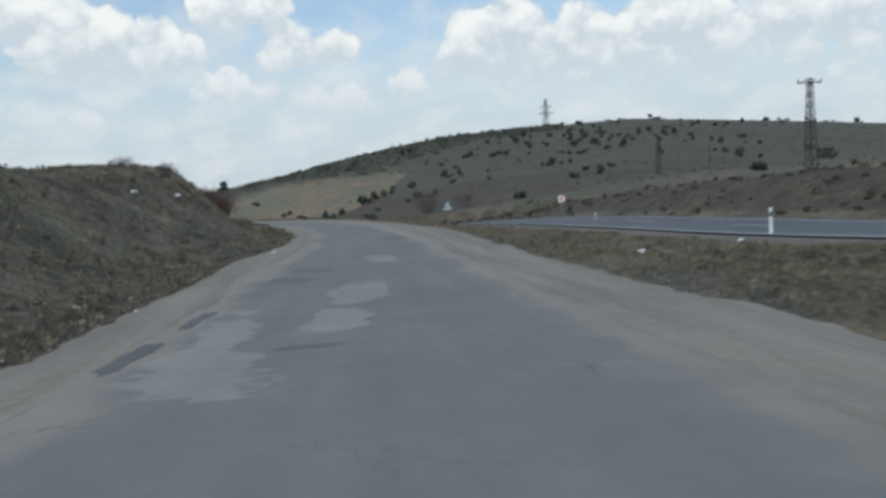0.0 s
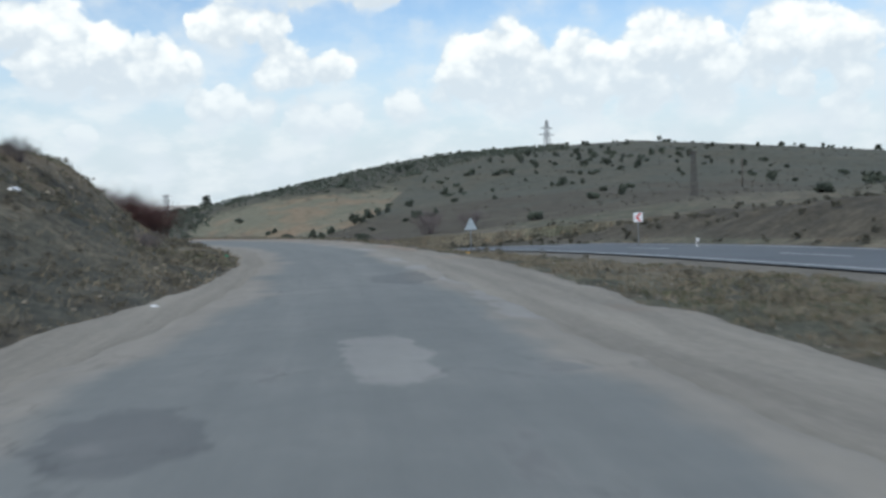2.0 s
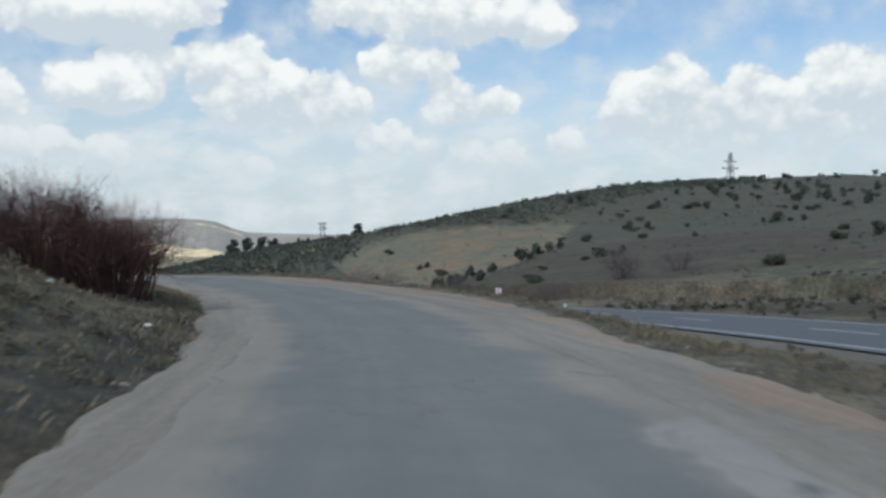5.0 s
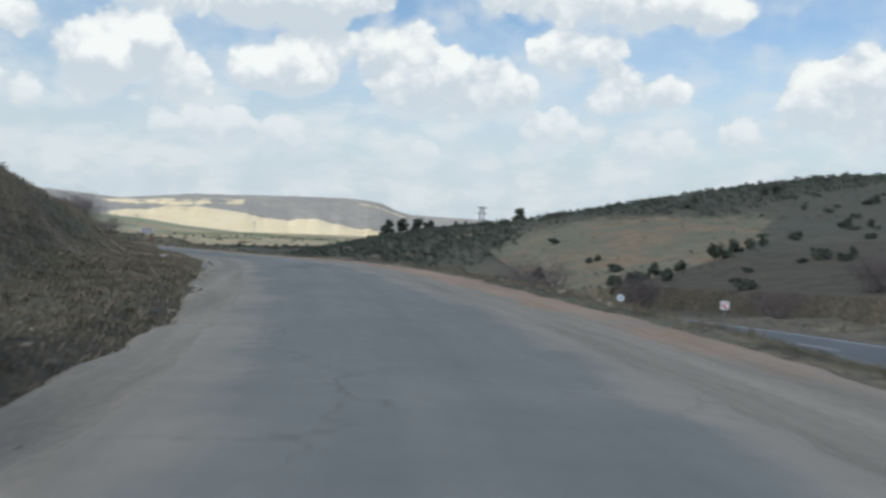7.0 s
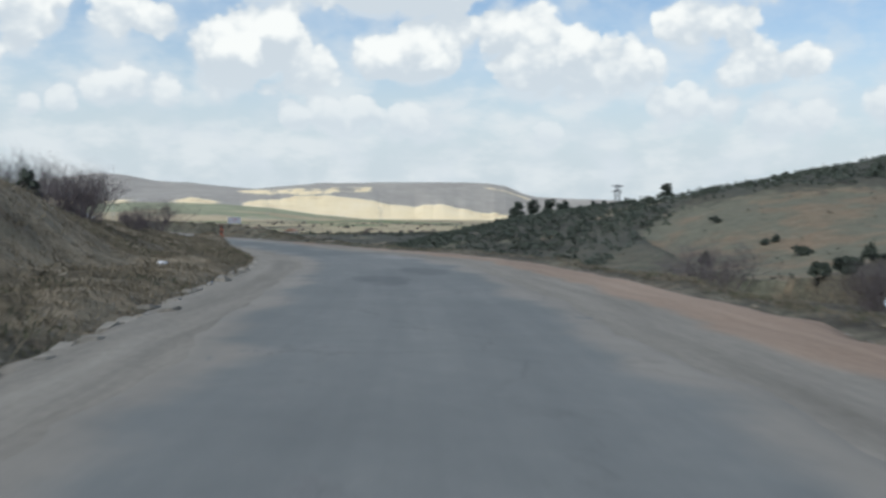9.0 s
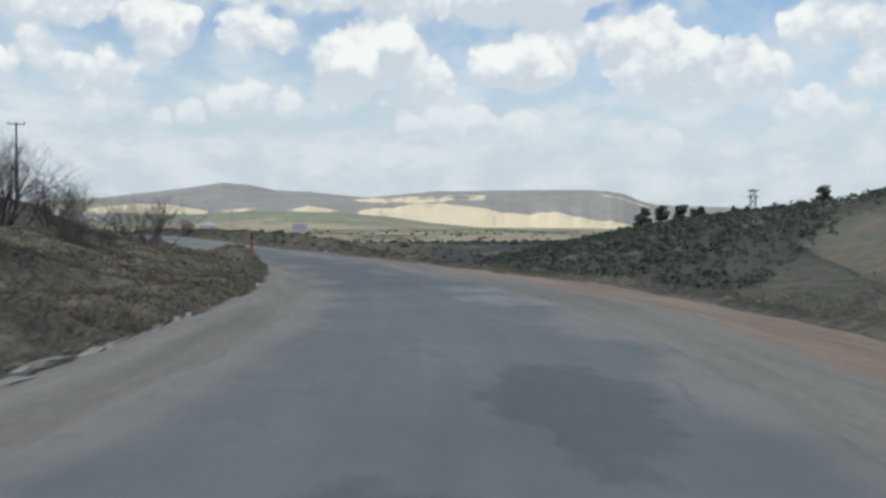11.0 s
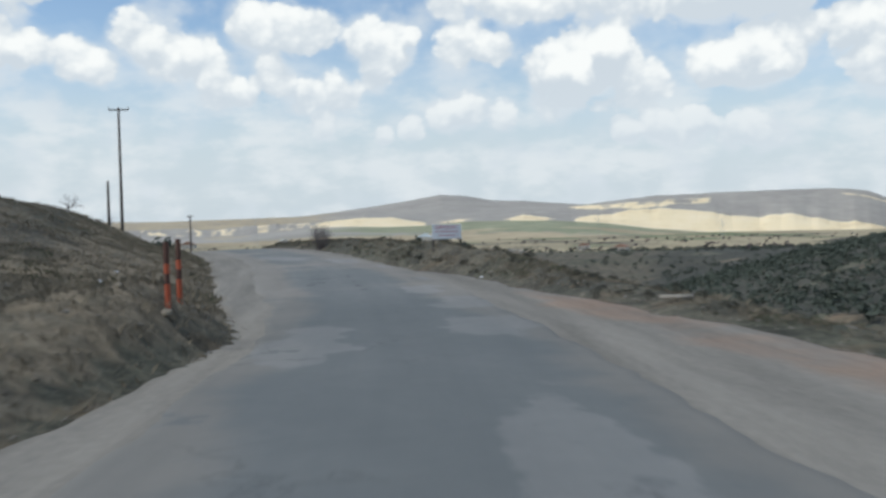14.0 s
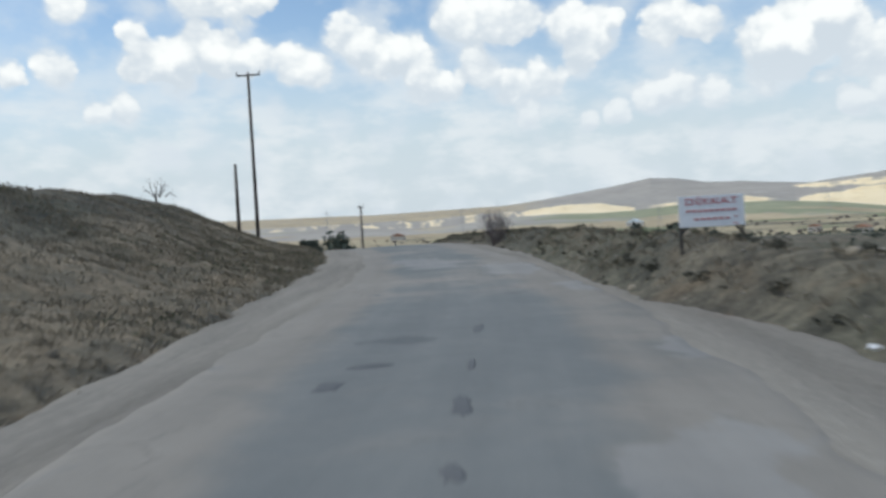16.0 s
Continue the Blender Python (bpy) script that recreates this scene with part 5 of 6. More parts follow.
con = juniper(520, 0.75, 2.2, 260, 0.13)
con.name = "juniper_tree"
tagged(con, "dark upright juniper between bare bushes on the bank", "tree")
con.matrix_world = on_ground(-54.2, 108.6, 0)
con.scale = (1.1, 1.1, 1.35)
for x, y, sc in ((-120.0, 152.0, 0.75), (-126.0, 154.5, 0.45), (-133.0, 161.5, 0.4), (73.0, 165.9, 1.5), (40.0, 112.0, 0.9), (-12.0, 150.0, 0.8), (12.0, 136.0, 0.9)):
    ob = copy_thing(kinds[2], on_ground(x, y, 50 * x, 0.1))
    ob.scale = (sc,) * 3
    tagged(ob, "dark green juniper bush beside the road", "bush", "junipers by the road")
dead = twiggy(507, 0.75, 1.2, 8, M_BARE, 3, 0.42, "dead_tree", "small dead tree with a flat crown on the ridge", 0.028)
part("trunk", bars(((0, 0, -0.2), (0.05, 0, 0.6), 0.05, 0.035, 6)), M_BARK, dead)
for ch in dead.children[:2]:
    ch.location = (0.05, 0, 0.5)
dead.matrix_world = on_ground(-103.0, 138.8, 0)
dead.scale = (1.0, 1.0, 1.2)
clump_ = copy_thing(kinds[4], on_ground(-152.0, 165.5, 30, 0.1))
clump_.scale = (1.5, 1.5, 1.6)
tagged(clump_, "tall dark bush where the road drops out of sight", "bush", "junipers by the road")

# ---- grass ----
def verge_points(n, seed, green=False, start=-2, end=215, right=17):
    """Places on both verges, thinning out up the bank."""
    r_ = np.random.RandomState(seed)
    S, D = r_.uniform(start, end, n * 6), r_.uniform(-15, right, n * 6)
    foot, shr, hw = np.interp(S, BS, B_FOOT), np.interp(S, SHS, SH_R), np.interp(S, HS, H_D)
    left = (D < -foot - 0.05) & (r_.rand(len(S)) < 1.2 / (1 + 0.10 * np.abs(-D - foot)))
    ok = left | ((D > shr + 0.15) & (np.abs(D - hw) > 4.8))
    patchy = wave(S, D, 4.0, 601)
    ok &= (patchy > 0.05) if green else (patchy + 0.9 * r_.rand(len(S)) > 0.1)
    return S[ok][:n], D[ok][:n], r_


def blades(name, label, n, seed, mat, hgt, green=False, thick=1.0, **where):
    S, D, r_ = verge_points(n, seed, green, **where)
    x, y, _ = road_at(S, D)
    z, _ = land(x.copy(), y.copy())
    k = 7
    x, y, z = (np.repeat(a, k) for a in (x, y, z))
    m = len(x)
    a, h_ = r_.uniform(0, 6.283, m), hgt * r_.uniform(0.4, 1.5, m) * np.repeat(r_.uniform(0.5, 1.5, m // k), k)
    w, lean = thick * r_.uniform(0.004, 0.009, m), r_.uniform(0.2, 1.2, m) * h_
    bx, by = x + r_.normal(0, 0.09, m), y + r_.normal(0, 0.09, m)
    c, s_ = np.cos(a), np.sin(a)
    V = np.empty((m, 4, 3))
    V[:, 0] = np.stack([bx + s_ * w, by - c * w, z - 0.03], 1)
    V[:, 1] = np.stack([bx - s_ * w, by + c * w, z - 0.03], 1)
    V[:, 2] = np.stack([bx + c * lean * 0.4 - s_ * w * 0.7, by + s_ * lean * 0.4 + c * w * 0.7, z + h_ * 0.6], 1)
    V[:, 3] = np.stack([bx + c * lean, by + s_ * lean, z + h_], 1)
    i = np.arange(m)[:, None] * 4
    F = np.concatenate([i + [0, 1, 2], i + [0, 2, 3]])
    me = bpy.data.meshes.new(name)
    me.vertices.add(m * 4)
    me.vertices.foreach_set("co", V.astype(np.float32).ravel())
    me.loops.add(F.size)
    me.loops.foreach_set("vertex_index", F.astype(np.int32).ravel())
    me.polygons.add(len(F))
    me.polygons.foreach_set("loop_start", np.arange(0, F.size, 3, dtype=np.int32))
    me.update(calc_edges=True)
    me.materials.append(mat)
    return tagged(new(name, me), label, "grass", kind="stuff")


blades("dry_grass", "dry straw-coloured grass tufts along the verges", 46000, 603, M_STRAW, 0.085)
blades("green_grass", "low green grass and weeds along the verges", 18000, 605, M_TUFT, 0.07, True)
blades("tall_dry_grass", "taller dry brown grass on the roadside terrace and bank", 21000, 607, M_STRAW, 0.06, thick=0.9, start=62, right=-2)

# ---- stones ----
def stone(seed, flat=0.6):
    r_ = np.random.RandomState(seed)
    bm = bmesh.new()
    bmesh.ops.create_icosphere(bm, subdivisions=2, radius=0.5)
    for v in bm.verts:
        k = 1 + 0.28 * noise.noise(v.co * 1.7 + Vector((seed * 3.1, 0, 0))) + 0.12 * noise.noise(v.co * 4.3 + Vector((0, seed * 2.3, 0)))
        v.co = Vector((v.co.x * k * r_.uniform(0.97, 1.03), v.co.y * k * 0.8, v.co.z * k * flat))
    me = bpy.data.meshes.new("stone")
    bm.to_mesh(me)
    bm.free()
    me.materials.append(M_STONE)
    return me


stones = [stone(k, f) for k, f in enumerate((0.55, 0.7, 0.45, 0.8, 0.6, 0.5))]
SLOTS = []
while len(SLOTS) < 300:
    s_ = rng.uniform(5, 205)
    foot, shr, wide = np.interp(s_, BS, B_FOOT), np.interp(s_, SHS, SH_R), np.interp(s_, BS, B_WIDE)
    roll_ = rng.rand()
    if roll_ < 0.45 and (44 < s_ < 66 or 76 < s_ < 112):
        SLOTS.append((s_, -foot - wide * rng.uniform(0.3, 0.95), rng.uniform(0.08, 0.26)))
    elif roll_ < 0.7:
        SLOTS.append((s_, -foot - rng.uniform(-0.1, 1.4), rng.uniform(0.06, 0.22)))
    elif roll_ > 0.7 and s_ > 66:
        SLOTS.append((s_, shr + rng.uniform(-0.3, 2.0), rng.uniform(0.07, 0.26)))
for _ in range(70):
    s_ = rng.uniform(44, 59)
    SLOTS.append((s_, -np.interp(s_, BS, B_FOOT) - rng.uniform(2.4, 6.8), rng.uniform(0.08, 0.25)))
for s_, d_, size in SLOTS:
    x, y = by_road(s_, d_)
    ob = new("stone", stones[rng.randint(6)])
    ob.matrix_world = pose(x, y, height(x, y) - size * 0.02, rng.uniform(-15, 15), rng.uniform(-15, 15), rng.uniform(0, 360)) @ Matrix.Diagonal((size, size, size, 1))
    tagged(ob, "pale weathered limestone lying in the dirt", "stone", "stones along the road")


# ---- broken concrete edging along the left verge ----
edging = thing("edging", "broken crumbling concrete edging along the verge", "edging")
slabs = []
for k in range(5):
    bm = bmesh.new()
    block(bm, (0, 0, 0), (0.3, 0.6, 0.12), 0.04)
    for v in bm.verts:
        v.co += Vector((noise.noise(v.co * 2.1 + Vector((k, 0, 0))), noise.noise(v.co * 2.3 + Vector((0, k, 5))), 0.4 * noise.noise(v.co * 2 + Vector((3, 0, k))))) * 0.2
    me = bpy.data.meshes.new("slab")
    bm.to_mesh(me)
    bm.free()
    me.materials.append(M_CONC)
    slabs.append(me)
s_ = 86.0
while s_ < 121:
    if rng.rand() < 0.86:
        d_ = -np.interp(s_, BS, B_FOOT) + 0.12 + rng.normal(0, 0.10)
        x, y, z = road_at(s_, d_)
        ob = new("slab", slabs[rng.randint(5)])
        ob.parent = edging
        h_ = math.degrees(np.interp(s_, RS, rh))
        ob.matrix_world = pose(float(x), float(y), float(z) + rng.uniform(-0.12, -0.06), rng.normal(0, 3), rng.normal(0, 4), h_ + rng.normal(0, 9)) @ Matrix.Diagonal((rng.uniform(0.4, 0.8), rng.uniform(0.5, 1.0), 0.9, 1))
    s_ += rng.uniform(0.45, 1.0)


# ---- patches in the asphalt ----
def road_top(s, d):
    x, y, z = road_at(s, d)
    return x, y, z - 0.012 * np.abs(d) + 0.02 * wave(np.atleast_1d(np.asarray(s, float)), np.atleast_1d(np.asarray(d, float)) * 2, 3.0, 65)


def patch(s, d, length, width, mat, seed):
    r_ = np.random.RandomState(seed)
    rings, n = 4, 22
    wob = 1 + 0.22 * np.sin(np.arange(n) * 2 * math.pi / n * 2 + r_.rand() * 6) + 0.14 * r_.normal(0, 1, n)
    V, F = [], []
    S, D = [s], [d]
    for k in range(1, rings + 1):
        for i in range(n):
            a = 2 * math.pi * i / n
            c, q = math.cos(a), math.sin(a)
            c, q = np.sign(c) * abs(c) ** 0.7, np.sign(q) * abs(q) ** 0.7
            S.append(s + c * length / 2 * k / rings * wob[i])
            D.append(d + q * width / 2 * k / rings * wob[i])
    x, y, z = road_top(np.array(S), np.array(D))
    V = np.stack([x, y, z + 0.01], 1)
    V[-n:, 2] -= 0.02
    F = [(0, 1 + i, 1 + (i + 1) % n) for i in range(n)]
    for k in range(rings - 1):
        a = 1 + k * n
        F += [(a + i, a + n + i, a + n + (i + 1) % n, a + (i + 1) % n) for i in range(n)]
    F = [f[::-1] for f in F]
    ob = raw("patch", V, F, mat, road, True)
    me = ob.data
    me.update()
    if sum(p.normal.z for p in me.polygons) < 0:
        me.flip_normals()
    return ob


TAR = [(10.6, -3.0, 2.4, 0.4), (14.2, -2.9, 2.2, 0.35), (10.2, -0.9, 0.3, 1.1), (162.8, -0.58, 1.0, 0.14), (159.8, -0.61, 0.6, 0.12), (157.8, -0.61, 0.9, 0.17), (155.9, -0.55, 0.4, 0.18), (159.0, -1.92, 0.5, 0.35), (160.1, -1.69, 0.3, 0.55)]
for k, (s_, d_, l_, w_) in enumerate(TAR):
    patch(s_, d_, l_, w_, M_PATCH_DARK, 700 + k)


# ---- signs, posts, poles ----
def sign_post(bm_h):
    return bars(((0, 0, -0.3), (0, 0, bm_h), 0.03, 0.03, 8))


def chevron_sign(x, y, z_mid, yaw, label, size):
    z0 = height(x, y)
    root = thing("chevron_sign", label, "road sign", pose(x, y, z0, 0, 0, yaw), "chevron signs on the highway bend")
    h = z_mid - z0
    part("post", bars(((0, 0.03, -0.3), (0, 0.03, h + 0.3), 0.03, 0.03, 8)), M_STEEL, root)
    board = part("board", blocks(((0, 0, h), (size, 0.03, size), 0.01)), M_WHITE, root, "white square board")
    w, q = 0.37 * size, 0.42 * size
    part("chevron", prism([(-w, 0), (w * 0.22, q), (w, q), (-w * 0.22, 0), (w, -q), (w * 0.22, -q)], -0.022, -0.018), M_SIGNRED, board).location = (0, 0, h)
    return root


def post_marker(x, y, h):
    root = thing("marker_post", "white plastic delineator post beside the highway", "post", on_ground(x, y), "delineator posts")
    part("shaft", blocks(((0, 0, h / 2 - 0.1), (0.11, 0.05, h + 0.2), 0.012)), M_PLASTIC, root)
    part("reflector", blocks(((0, -0.028, h - 0.22), (0.08, 0.012, 0.16), 0.003)), M_BLACK, root, "dark reflector band")
    return root


chevron_sign(8.0, 58.4, -0.75, 8, "white chevron sign with a red arrow on a post", 0.43)
chevron_sign(-12.2, 113.4, -4.4, 22, "small white and red chevron sign past the bend", 0.45)
post_marker(10.7, 28.7, 1.0)
post_marker(9.4, 54.0, 0.5)
post_marker(*by_road(88.0, 15.8), 0.7)

x, y = 0.5, 63.0
z0 = height(x, y)
tri_ = thing("warning_sign", "grey back of a triangular warning sign on a post", "road sign", pose(x, y, z0, 0, 0, 10))
h = max(-1.0 - z0, 0.8)
part("post", bars(((0, 0.04, -0.3), (0, 0.04, h + 0.25), 0.03, 0.03, 8)), M_STEEL, tri_)
part("plate", prism([(-0.34, -0.25), (0.34, -0.25), (0.03, 0.33), (-0.03, 0.33)], -0.01, 0.01), M_SIGNBACK, tri_).location = (0, 0, h)
x, y = -20.0, 129.5
z0 = height(x, y)
rnd = thing("round_sign", "round pale traffic sign on a thin post", "road sign", pose(x, y, z0, 0, 0, 20))
h = max(-5.7 - z0, 1.0)
part("post", bars(((0, 0.04, -0.3), (0, 0.04, h + 0.25), 0.03, 0.03, 8)), M_STEEL, rnd)
ring = [(0.26 * math.cos(a * math.pi / 12), 0.26 * math.sin(a * math.pi / 12)) for a in range(24)]
disc = part("disc", prism(ring, -0.012, 0.012), M_TIN, rnd)
disc.location = (0, 0, h)
part("mark", blocks(((0, -0.018, 0), (0.08, 0.006, 0.16))), M_BLACK, disc, "dark unreadable mark")

# red and black posts
for k, (x, y, lean) in enumerate(((-58.26, 125.78, 1.0), (-58.77, 126.18, -0.5))):
    root = thing("striped_post", "thin square post painted dark red and red-orange in bands", "post", on_ground(x, y, 20) @ pose(0, 0, 0, lean, lean, 0), "striped posts at the bend")
    for a, b_, m_, lab in ((-0.25, 0.34, M_POSTRED, "red-orange band"), (0.34, 0.48, M_POSTDARK, "dark weathered band"), (0.48, 0.62, M_POSTRED, "red-orange band"), (0.62, 0.92, M_POSTDARK, "dark weathered band")):
        part("band", blocks(((0, 0, (a + b_) / 2), (0.06, 0.06, b_ - a), 0.006)), m_, root, lab)

# notice board
c0, c1 = Vector((-73.1, 142.9, 0)), Vector((-72.38, 143.9, 0))
mid_ = (c0 + c1) / 2
yaw = math.degrees(math.atan2(c1.y - c0.y, c1.x - c0.x))
board_root = thing("notice_board", "white notice board with red lettering on two legs", "sign", pose(mid_.x, mid_.y, -2.86, 0, 0, yaw))
bw, bh = 1.14, 0.56
board = part("board", blocks(((0, 0, -bh / 2), (bw, 0.03, bh), 0.006)), M_WHITE, board_root)
for sx in (-1, 1):
    gz = height(mid_.x + sx * bw / 2 * math.cos(radians(yaw)), mid_.y + sx * bw / 2 * math.sin(radians(yaw))) + 2.86
    part("leg", blocks(((sx * (bw / 2 - 0.03), 0.045, (gz - 0.3 - 0.05) / 2), (0.05, 0.05, abs(gz) + 0.25), 0.004)), M_BLACK, board_root)
    part("bracket", bars(((sx * (bw / 2 - 0.03), 0.05, -bh - 0.14), (sx * (bw / 2 - 0.16), 0.05, -bh + 0.02), 0.02, 0.02, 6)), M_BLACK, board_root)


def lettering(text, size, loc, parent, mat, name="lettering"):
    cu = bpy.data.curves.new(name, "FONT")
    cu.body, cu.size, cu.align_x, cu.align_y, cu.extrude = text, size, "CENTER", "CENTER", 0.002
    cu.materials.append(mat)
    ob = new(name, cu)
    ob.parent = parent
    ob.matrix_basis = pose(*loc, 90, 0, 0)
    ob.scale = (1.5, 1.0, 1.0)
    return ob


lettering("DİKKAT", 0.165, (0, -0.02, -0.11), board, M_TEXTRED)
for z_, w_, x_, hh in ((-0.27, 0.9, 0.0, 0.045), (-0.42, 0.64, 0.0, 0.042), (-0.4, 0.03, 0.42, 0.06), (-0.52, 0.1, 0.42, 0.02)):
    n_ = max(1, int(w_ / 0.1))
    for k in range(n_):
        part("text_bar", blocks(((x_ + w_ * ((k + 0.5) / n_ - 0.5), -0.019, z_), (w_ / n_ * 0.72, 0.006, hh))), M_TEXTBAR, board, "unreadable red lettering")


def wood_pole(x, y, top, lean, arm, label):
    z0 = height(x, y)
    h = top - z0
    root = thing("utility_pole", label, "pole", pose(x, y, z0, 0, lean, 0))
    part("shaft", bars(((0, 0, -0.5), (0, 0, h), 0.13, 0.085, 10)), M_WOOD, root, shade=True)
    if arm:
        a = part("crossarm", blocks(((0, 0, h - 0.12), (arm, 0.09, 0.1), 0.01)), M_WOOD, root)
        a.rotation_euler = (0, 0, radians(55))
        for sx in (-0.48, 0.0, 0.48):
            part("insulator", bars(((sx * arm, 0, h - 0.08), (sx * arm, 0, h + 0.12), 0.05, 0.035, 8)), M_CERAMIC, a)
    return root


wood_pole(-116.4, 147.15, 6.55, 0.6, 1.55, "tall weathered wooden utility pole with a crossarm")
wood_pole(-115.0, 145.6, 0.75, 1.0, 0, "short leaning bare wooden pole on the bank")
wood_pole(-142.2, 164.7, -1.9, 0, 0.5, "short wooden pole beyond the crest of the road")
wood_pole(52.0, 170.0, 5.5, 0, 0, "thin bare pole at the foot of the hill")


def lattice(x, y, z0, h, w0, w1, arms, mat, label, yaw=0.0, r=0.05, levels=7):
    """A four-legged lattice mast with crossarms at the given (height, half width)."""
    root = thing("lattice_mast", label, "mast", pose(x, y, z0, 0, 0, yaw))

    def corner(k, t):
        w = (w0 + (w1 - w0) * t) / 2
        return Vector(((-w, w, w, -w)[k], (-w, -w, w, w)[k], h * t))
    for k in range(4):
        part("leg", bars((corner(k, 0) - Vector((0, 0, 0.5)), corner(k, 1), r, r * 0.8, 5)), mat, root)
    for k in range(4):
        bm = bmesh.new()
        for i in range(levels):
            a, b_ = i / levels, (i + 1) / levels
            bar(bm, corner(k, a), corner((k + 1) % 4, b_), r * 0.55, None, 4)
            bar(bm, corner((k + 1) % 4, a), corner(k, b_), r * 0.55, None, 4)
            bar(bm, corner(k, b_), corner((k + 1) % 4, b_), r * 0.5, None, 4)
        part("bracing", bm, mat, root)
    for z_, half in arms:
        a = part("crossarm", bars(((-half, 0, z_), (half, 0, z_), r, r, 5), ((-half, 0, z_), (0, 0, z_ + half * 0.35), r * 0.6, r * 0.6, 4), ((half, 0, z_), (0, 0, z_ + half * 0.35), r * 0.6, r * 0.6, 4)), mat, root)
        for sx in (-half, half):
            part("insulator", bars(((sx, 0, z_ - 0.05), (sx, 0, z_ + 0.28 * (h / 7) ** 0.5), r * 1.5, r, 6)), M_CERAMIC, a)
    return root


lattice(23.6, 56.2, height(23.6, 56.2), 6.0 - height(23.6, 56.2), 0.6, 0.27, [(5.75 - height(23.6, 56.2), 0.85)], M_RUST, "rusty steel lattice power mast with a short crossarm", 15, 0.035, 9)
lattice(34.4, 138.8, height(34.4, 138.8), 5.4 - height(34.4, 138.8), 0.75, 0.4, [(5.2 - height(34.4, 138.8), 0.6)], M_RUST, "dark steel lattice mast at the foot of the hill", 15, 0.04, 7)
lattice(62.4, 505.3, height(62.4, 505.3), 39.5 - height(62.4, 505.3), 5.6, 1.0, [(13.0 - 1, 4.2), (39.5 - height(62.4, 505.3) - 8.0, 4.6), (39.5 - height(62.4, 505.3) - 4.5, 3.4)], M_PYLON, "tall steel transmission pylon behind the hill's crest", 30, 0.22, 6)
lattice(-118.1, 407.6, height(-118.1, 407.6), 4.2 - height(-118.1, 407.6), 2.6, 1.6, [(4.0 - height(-118.1, 407.6), 1.7), (1.8 - height(-118.1, 407.6), 1.7)], M_STEEL, "steel lattice tower on the far ridge", 20, 0.14, 6)
for x, y, top in ((-688.5, 901.9, -8.0), (-600.0, 1010.0, -14.0), (-830.0, 800.0, -8.0), (-960.0, 620.0, 0.0), (-1000.0, 470.0, 6.0)):
    z0 = height(x, y)
    lattice(x, y, z0, top - z0, 4.2, 1.2, [(top - z0 - 3, 3.5), (top - z0 - 6, 4.0)], M_PYLON, "steel transmission pylon on the valley floor", 40, 0.05, 4)

# ---- far houses ----
def house(x, y, w, d_, h, roof, yaw, label, wallm):
    z0 = height(x, y)
    root = thing("house", label, "house", pose(x, y, z0, 0, 0, yaw), "farm buildings in the valley")
    part("walls", blocks(((0, 0, h / 2 - 0.5), (w, d_, h + 1.0))), wallm, root)
    part("roof", prism([(-w / 2 - 0.4, 0), (w / 2 + 0.4, 0), (0, w * 0.22)], -d_ / 2 - 0.4, d_ / 2 + 0.4), roof, root).location = (0, 0, h)
    for sx in (-0.28, 0.28):
        part("window", blocks(((sx * w, -d_ / 2 - 0.02, h * 0.55), (1.1, 0.1, 1.2))), M_BLACK, root)
    part("door", blocks(((0, -d_ / 2 - 0.02, 1.0), (1.0, 0.1, 2.0))), M_WOOD, root)


house(-1000, 905, 22, 10, 5.5, M_TIN, 40, "long pale building with a light tin roof", M_WALL)
house(-420, 560, 7, 6, 3.2, M_ROOF, 30, "small farm house with a terracotta roof", M_WALL)
house(-300, 445, 6, 5, 3, M_ROOF, 20, "low farm shed with a terracotta roof", M_WALL)
house(-930, 640, 14, 9, 5, M_WALL, 70, "whitewashed farm building by the fields", M_WALL)
house(-1010, 560, 16, 9, 5, M_ROOF, 50, "farm building with a terracotta roof", M_WALL)


# ---- litter ----
def litter(x, y, size, mat, label, seed, stretch=1.0):
    bm = bmesh.new()
    bmesh.ops.create_icosphere(bm, subdivisions=2, radius=0.5)
    for v in bm.verts:
        k = 1 + 0.6 * noise.noise(v.co * 2.6 + Vector((seed * 1.7, seed, 0)))
        v.co = Vector((v.co.x * k * stretch, v.co.y * k, v.co.z * k * 0.5))
    ob = part("litter", bm, mat)
    ob.matrix_world = pose(x, y, height(x, y) + size * 0.16, 0, 0, seed * 47) @ Matrix.Diagonal((size, size, size, 1))
    tagged(ob, label, "litter", "litter along the verges")


LIT = [(-6.5, 34.0, 0.24, M_PLASTIC), (5.4, 24.1, 0.3, M_PLASTIC), (9.5, 28.0, 0.22, M_PLASTIC), (-11.9, 40.3, 0.28, M_PLASTIC), (-12.4, 36.0, 0.3, M_PLASTIC),
       (-6.0, 17.0, 0.14, M_PLASTIC), (-7.4, 12.5, 0.16, M_PLASTIC), (-9.0, 50.1, 0.2, M_GREENP), (-0.3, 47.0, 0.13, M_YELLOWP), (-34.0, 98.5, 0.2, M_BLUE),
       (-38.0, 100.8, 0.32, M_PLASTIC), (-30.2, 96.5, 0.16, M_PLASTIC), (-16.2, 63.0, 0.2, M_PLASTIC), (-12.7, 60.5, 0.18, M_PLASTIC), (-49.5, 118.0, 0.18, M_PLASTIC),
       (-63.0, 126.0, 0.16, M_PLASTIC), (-70.0, 129.0, 0.2, M_PLASTIC), (-73.0, 130.5, 0.16, M_PLASTIC), (-66.5, 139.4, 0.14, M_PLASTIC), (-64.0, 143.5, 0.3, M_PLASTIC), (-58.2, 140.0, 0.2, M_PLASTIC)]
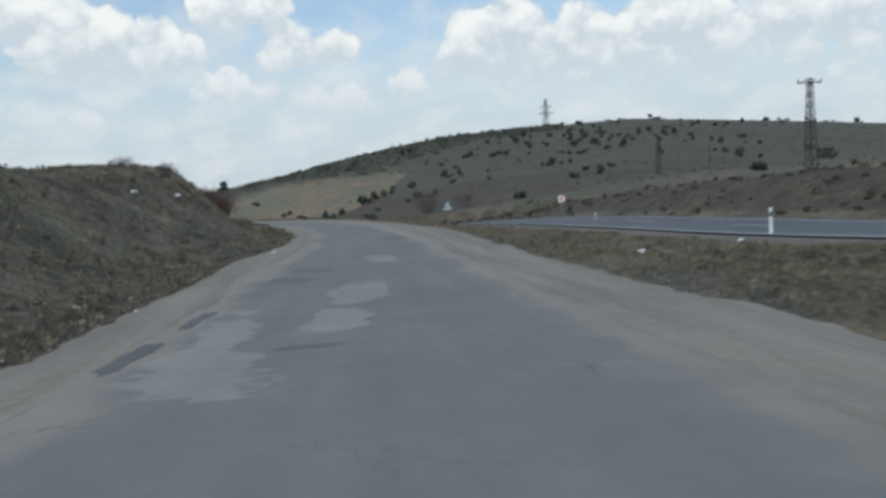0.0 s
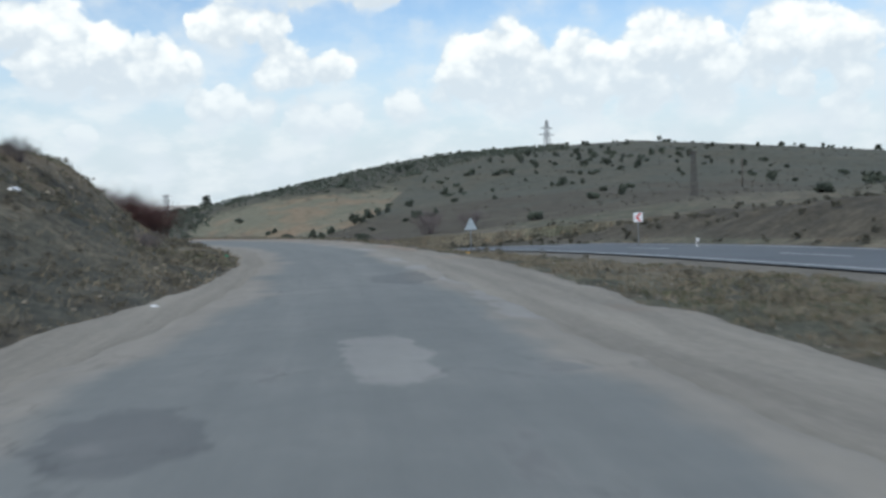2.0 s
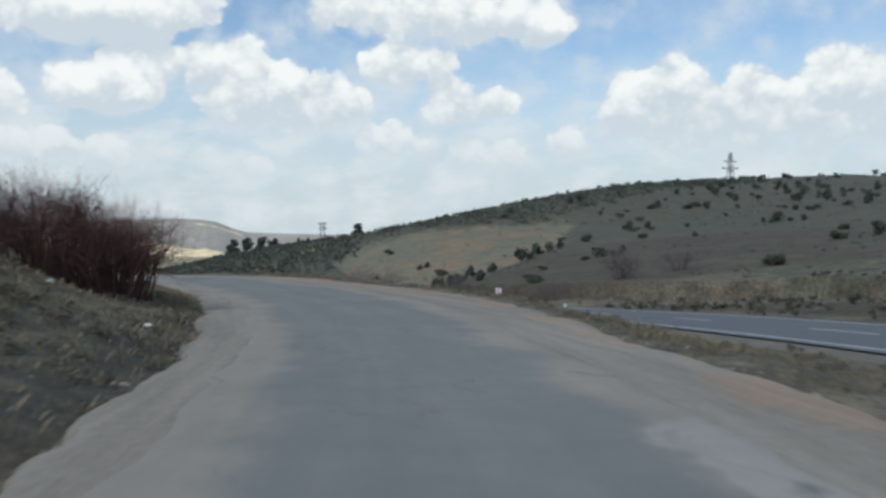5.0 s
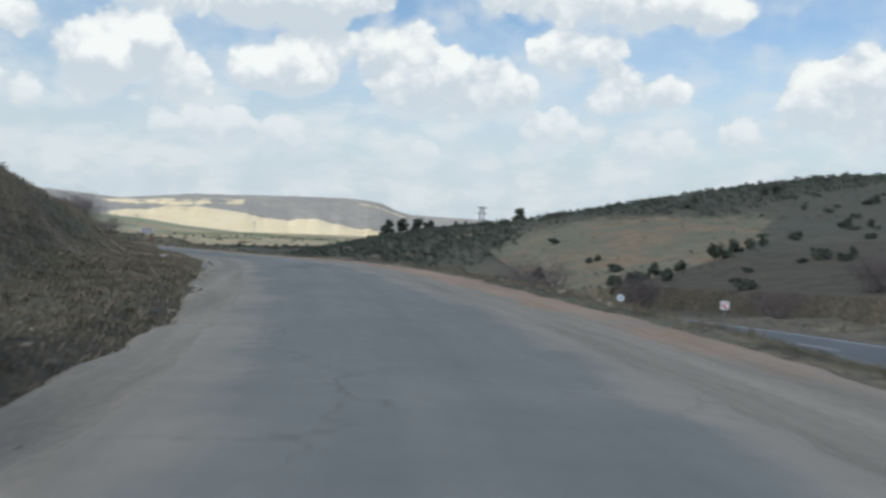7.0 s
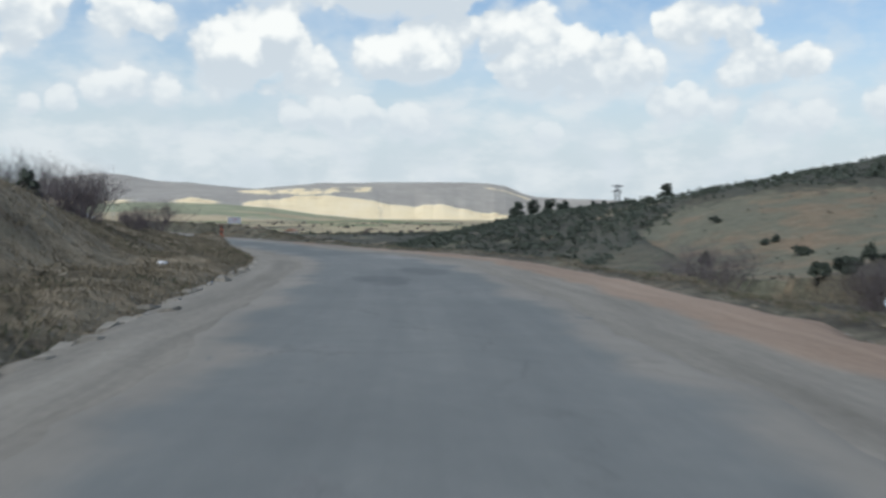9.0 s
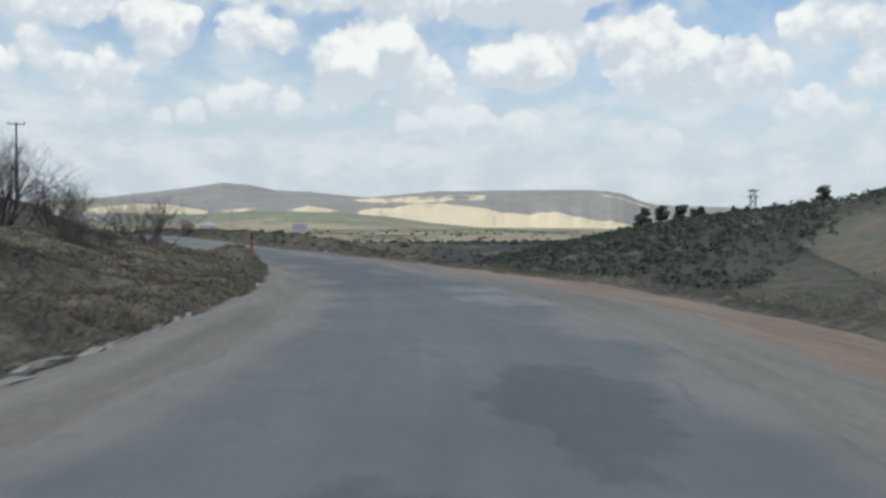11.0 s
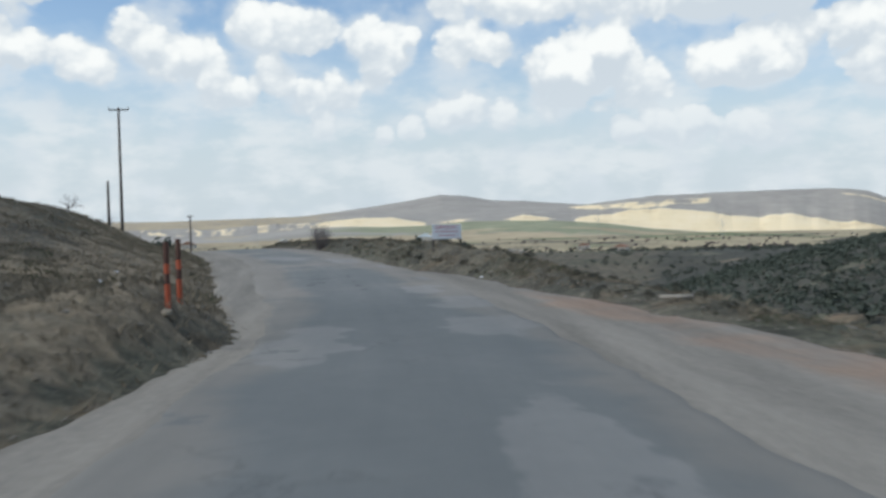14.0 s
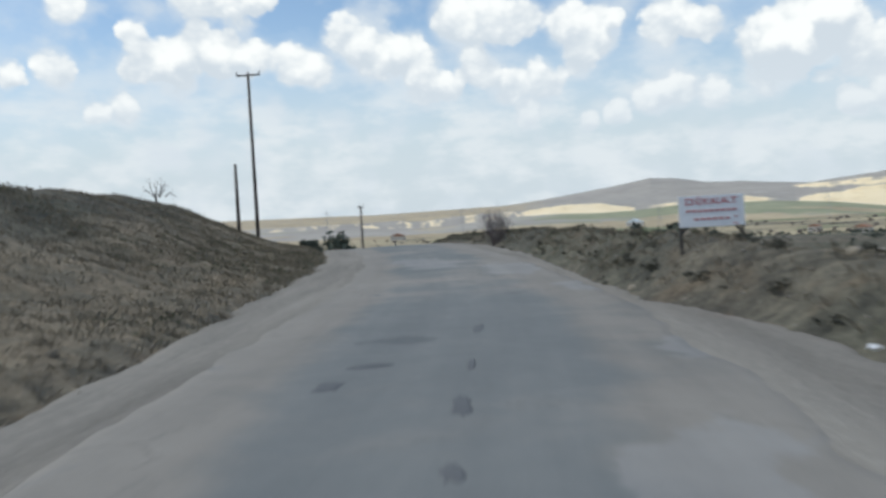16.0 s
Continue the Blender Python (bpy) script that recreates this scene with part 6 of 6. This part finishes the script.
for k, (x, y, s_, m_) in enumerate(LIT):
    what = {"white_plastic": "crumpled white plastic bag lying in the grass", "blue_plastic": "crumpled blue plastic litter in the grass",
            "green_plastic": "crumpled green plastic litter in the grass", "orange_plastic": "orange plastic litter on the verge"}[m_.name]
    litter(x, y, s_, m_, what, k + 1)
pipe = thing("broken_pipe", "pale broken pipe lying on the dirt verge", "pipe", pose(-56.2, 134.7, height(-56.2, 134.7) + 0.06, 0, 0, 20))
part("tube", bars(((-0.3, 0, 0), (0.3, 0, 0.03), 0.045, 0.045, 10)), M_CONC, pipe, shade=True)
slab = thing("concrete_lump", "pale concrete lump on the grassy knoll", "rubble", pose(-69.3, 143.7, height(-69.3, 143.7) + 0.08, 8, 5, 30))
bm = blocks(((0, 0, 0), (0.7, 0.45, 0.3), 0.06))
part("lump", bm, M_CONC, slab)


# ---- pebbles on the dirt shoulders ----
def pebbles(name, label, n, seed, mat, lo, hi):
    r_ = np.random.RandomState(seed)
    S = r_.uniform(0, 205, n)
    left = r_.rand(n) < 0.5
    off = r_.normal(0.0, 0.55, n)
    D = np.where(left, -np.interp(S, BS, B_FOOT) + 0.15 + off, np.interp(S, SHS, SH_R) - 0.15 + off)
    x, y, z = road_at(S, D)
    z = np.maximum(land(x.copy(), y.copy())[0], z - 0.085)
    size = lo + (hi - lo) * r_.rand(n) ** 3
    unit = np.array([(1, 0, 0), (0, 1, 0), (-1, 0, 0), (0, -1, 0), (0, 0, 0.75), (0, 0, -0.6)])
    V = unit[None] * size[:, None, None] * r_.uniform(0.6, 1.3, (n, 6, 1))
    a = r_.uniform(0, 6.283, n)
    c, q = np.cos(a)[:, None], np.sin(a)[:, None]
    V = np.stack([V[..., 0] * c - V[..., 1] * q, V[..., 0] * q + V[..., 1] * c, V[..., 2]], -1) + np.stack([x, y, z], 1)[:, None]
    tri_f = np.array([(0, 1, 4), (1, 2, 4), (2, 3, 4), (3, 0, 4), (1, 0, 5), (2, 1, 5), (3, 2, 5), (0, 3, 5)])
    F = (np.arange(n)[:, None, None] * 6 + tri_f[None]).reshape(-1, 3)
    me = bpy.data.meshes.new(name)
    me.vertices.add(n * 6)
    me.vertices.foreach_set("co", V.astype(np.float32).ravel())
    me.loops.add(F.size)
    me.loops.foreach_set("vertex_index", F.astype(np.int32).ravel())
    me.polygons.add(len(F))
    me.polygons.foreach_set("loop_start", np.arange(0, F.size, 3, dtype=np.int32))
    me.update(calc_edges=True)
    me.materials.append(mat)
    return tagged(new(name, me), label, "gravel", kind="stuff")


pebbles("gravel", "loose pale gravel along the dirt shoulders", 9000, 801, M_CONC, 0.01, 0.05)
pebbles("clods", "brown clods of earth along the verges", 4000, 803, M_DWARF, 0.008, 0.03)
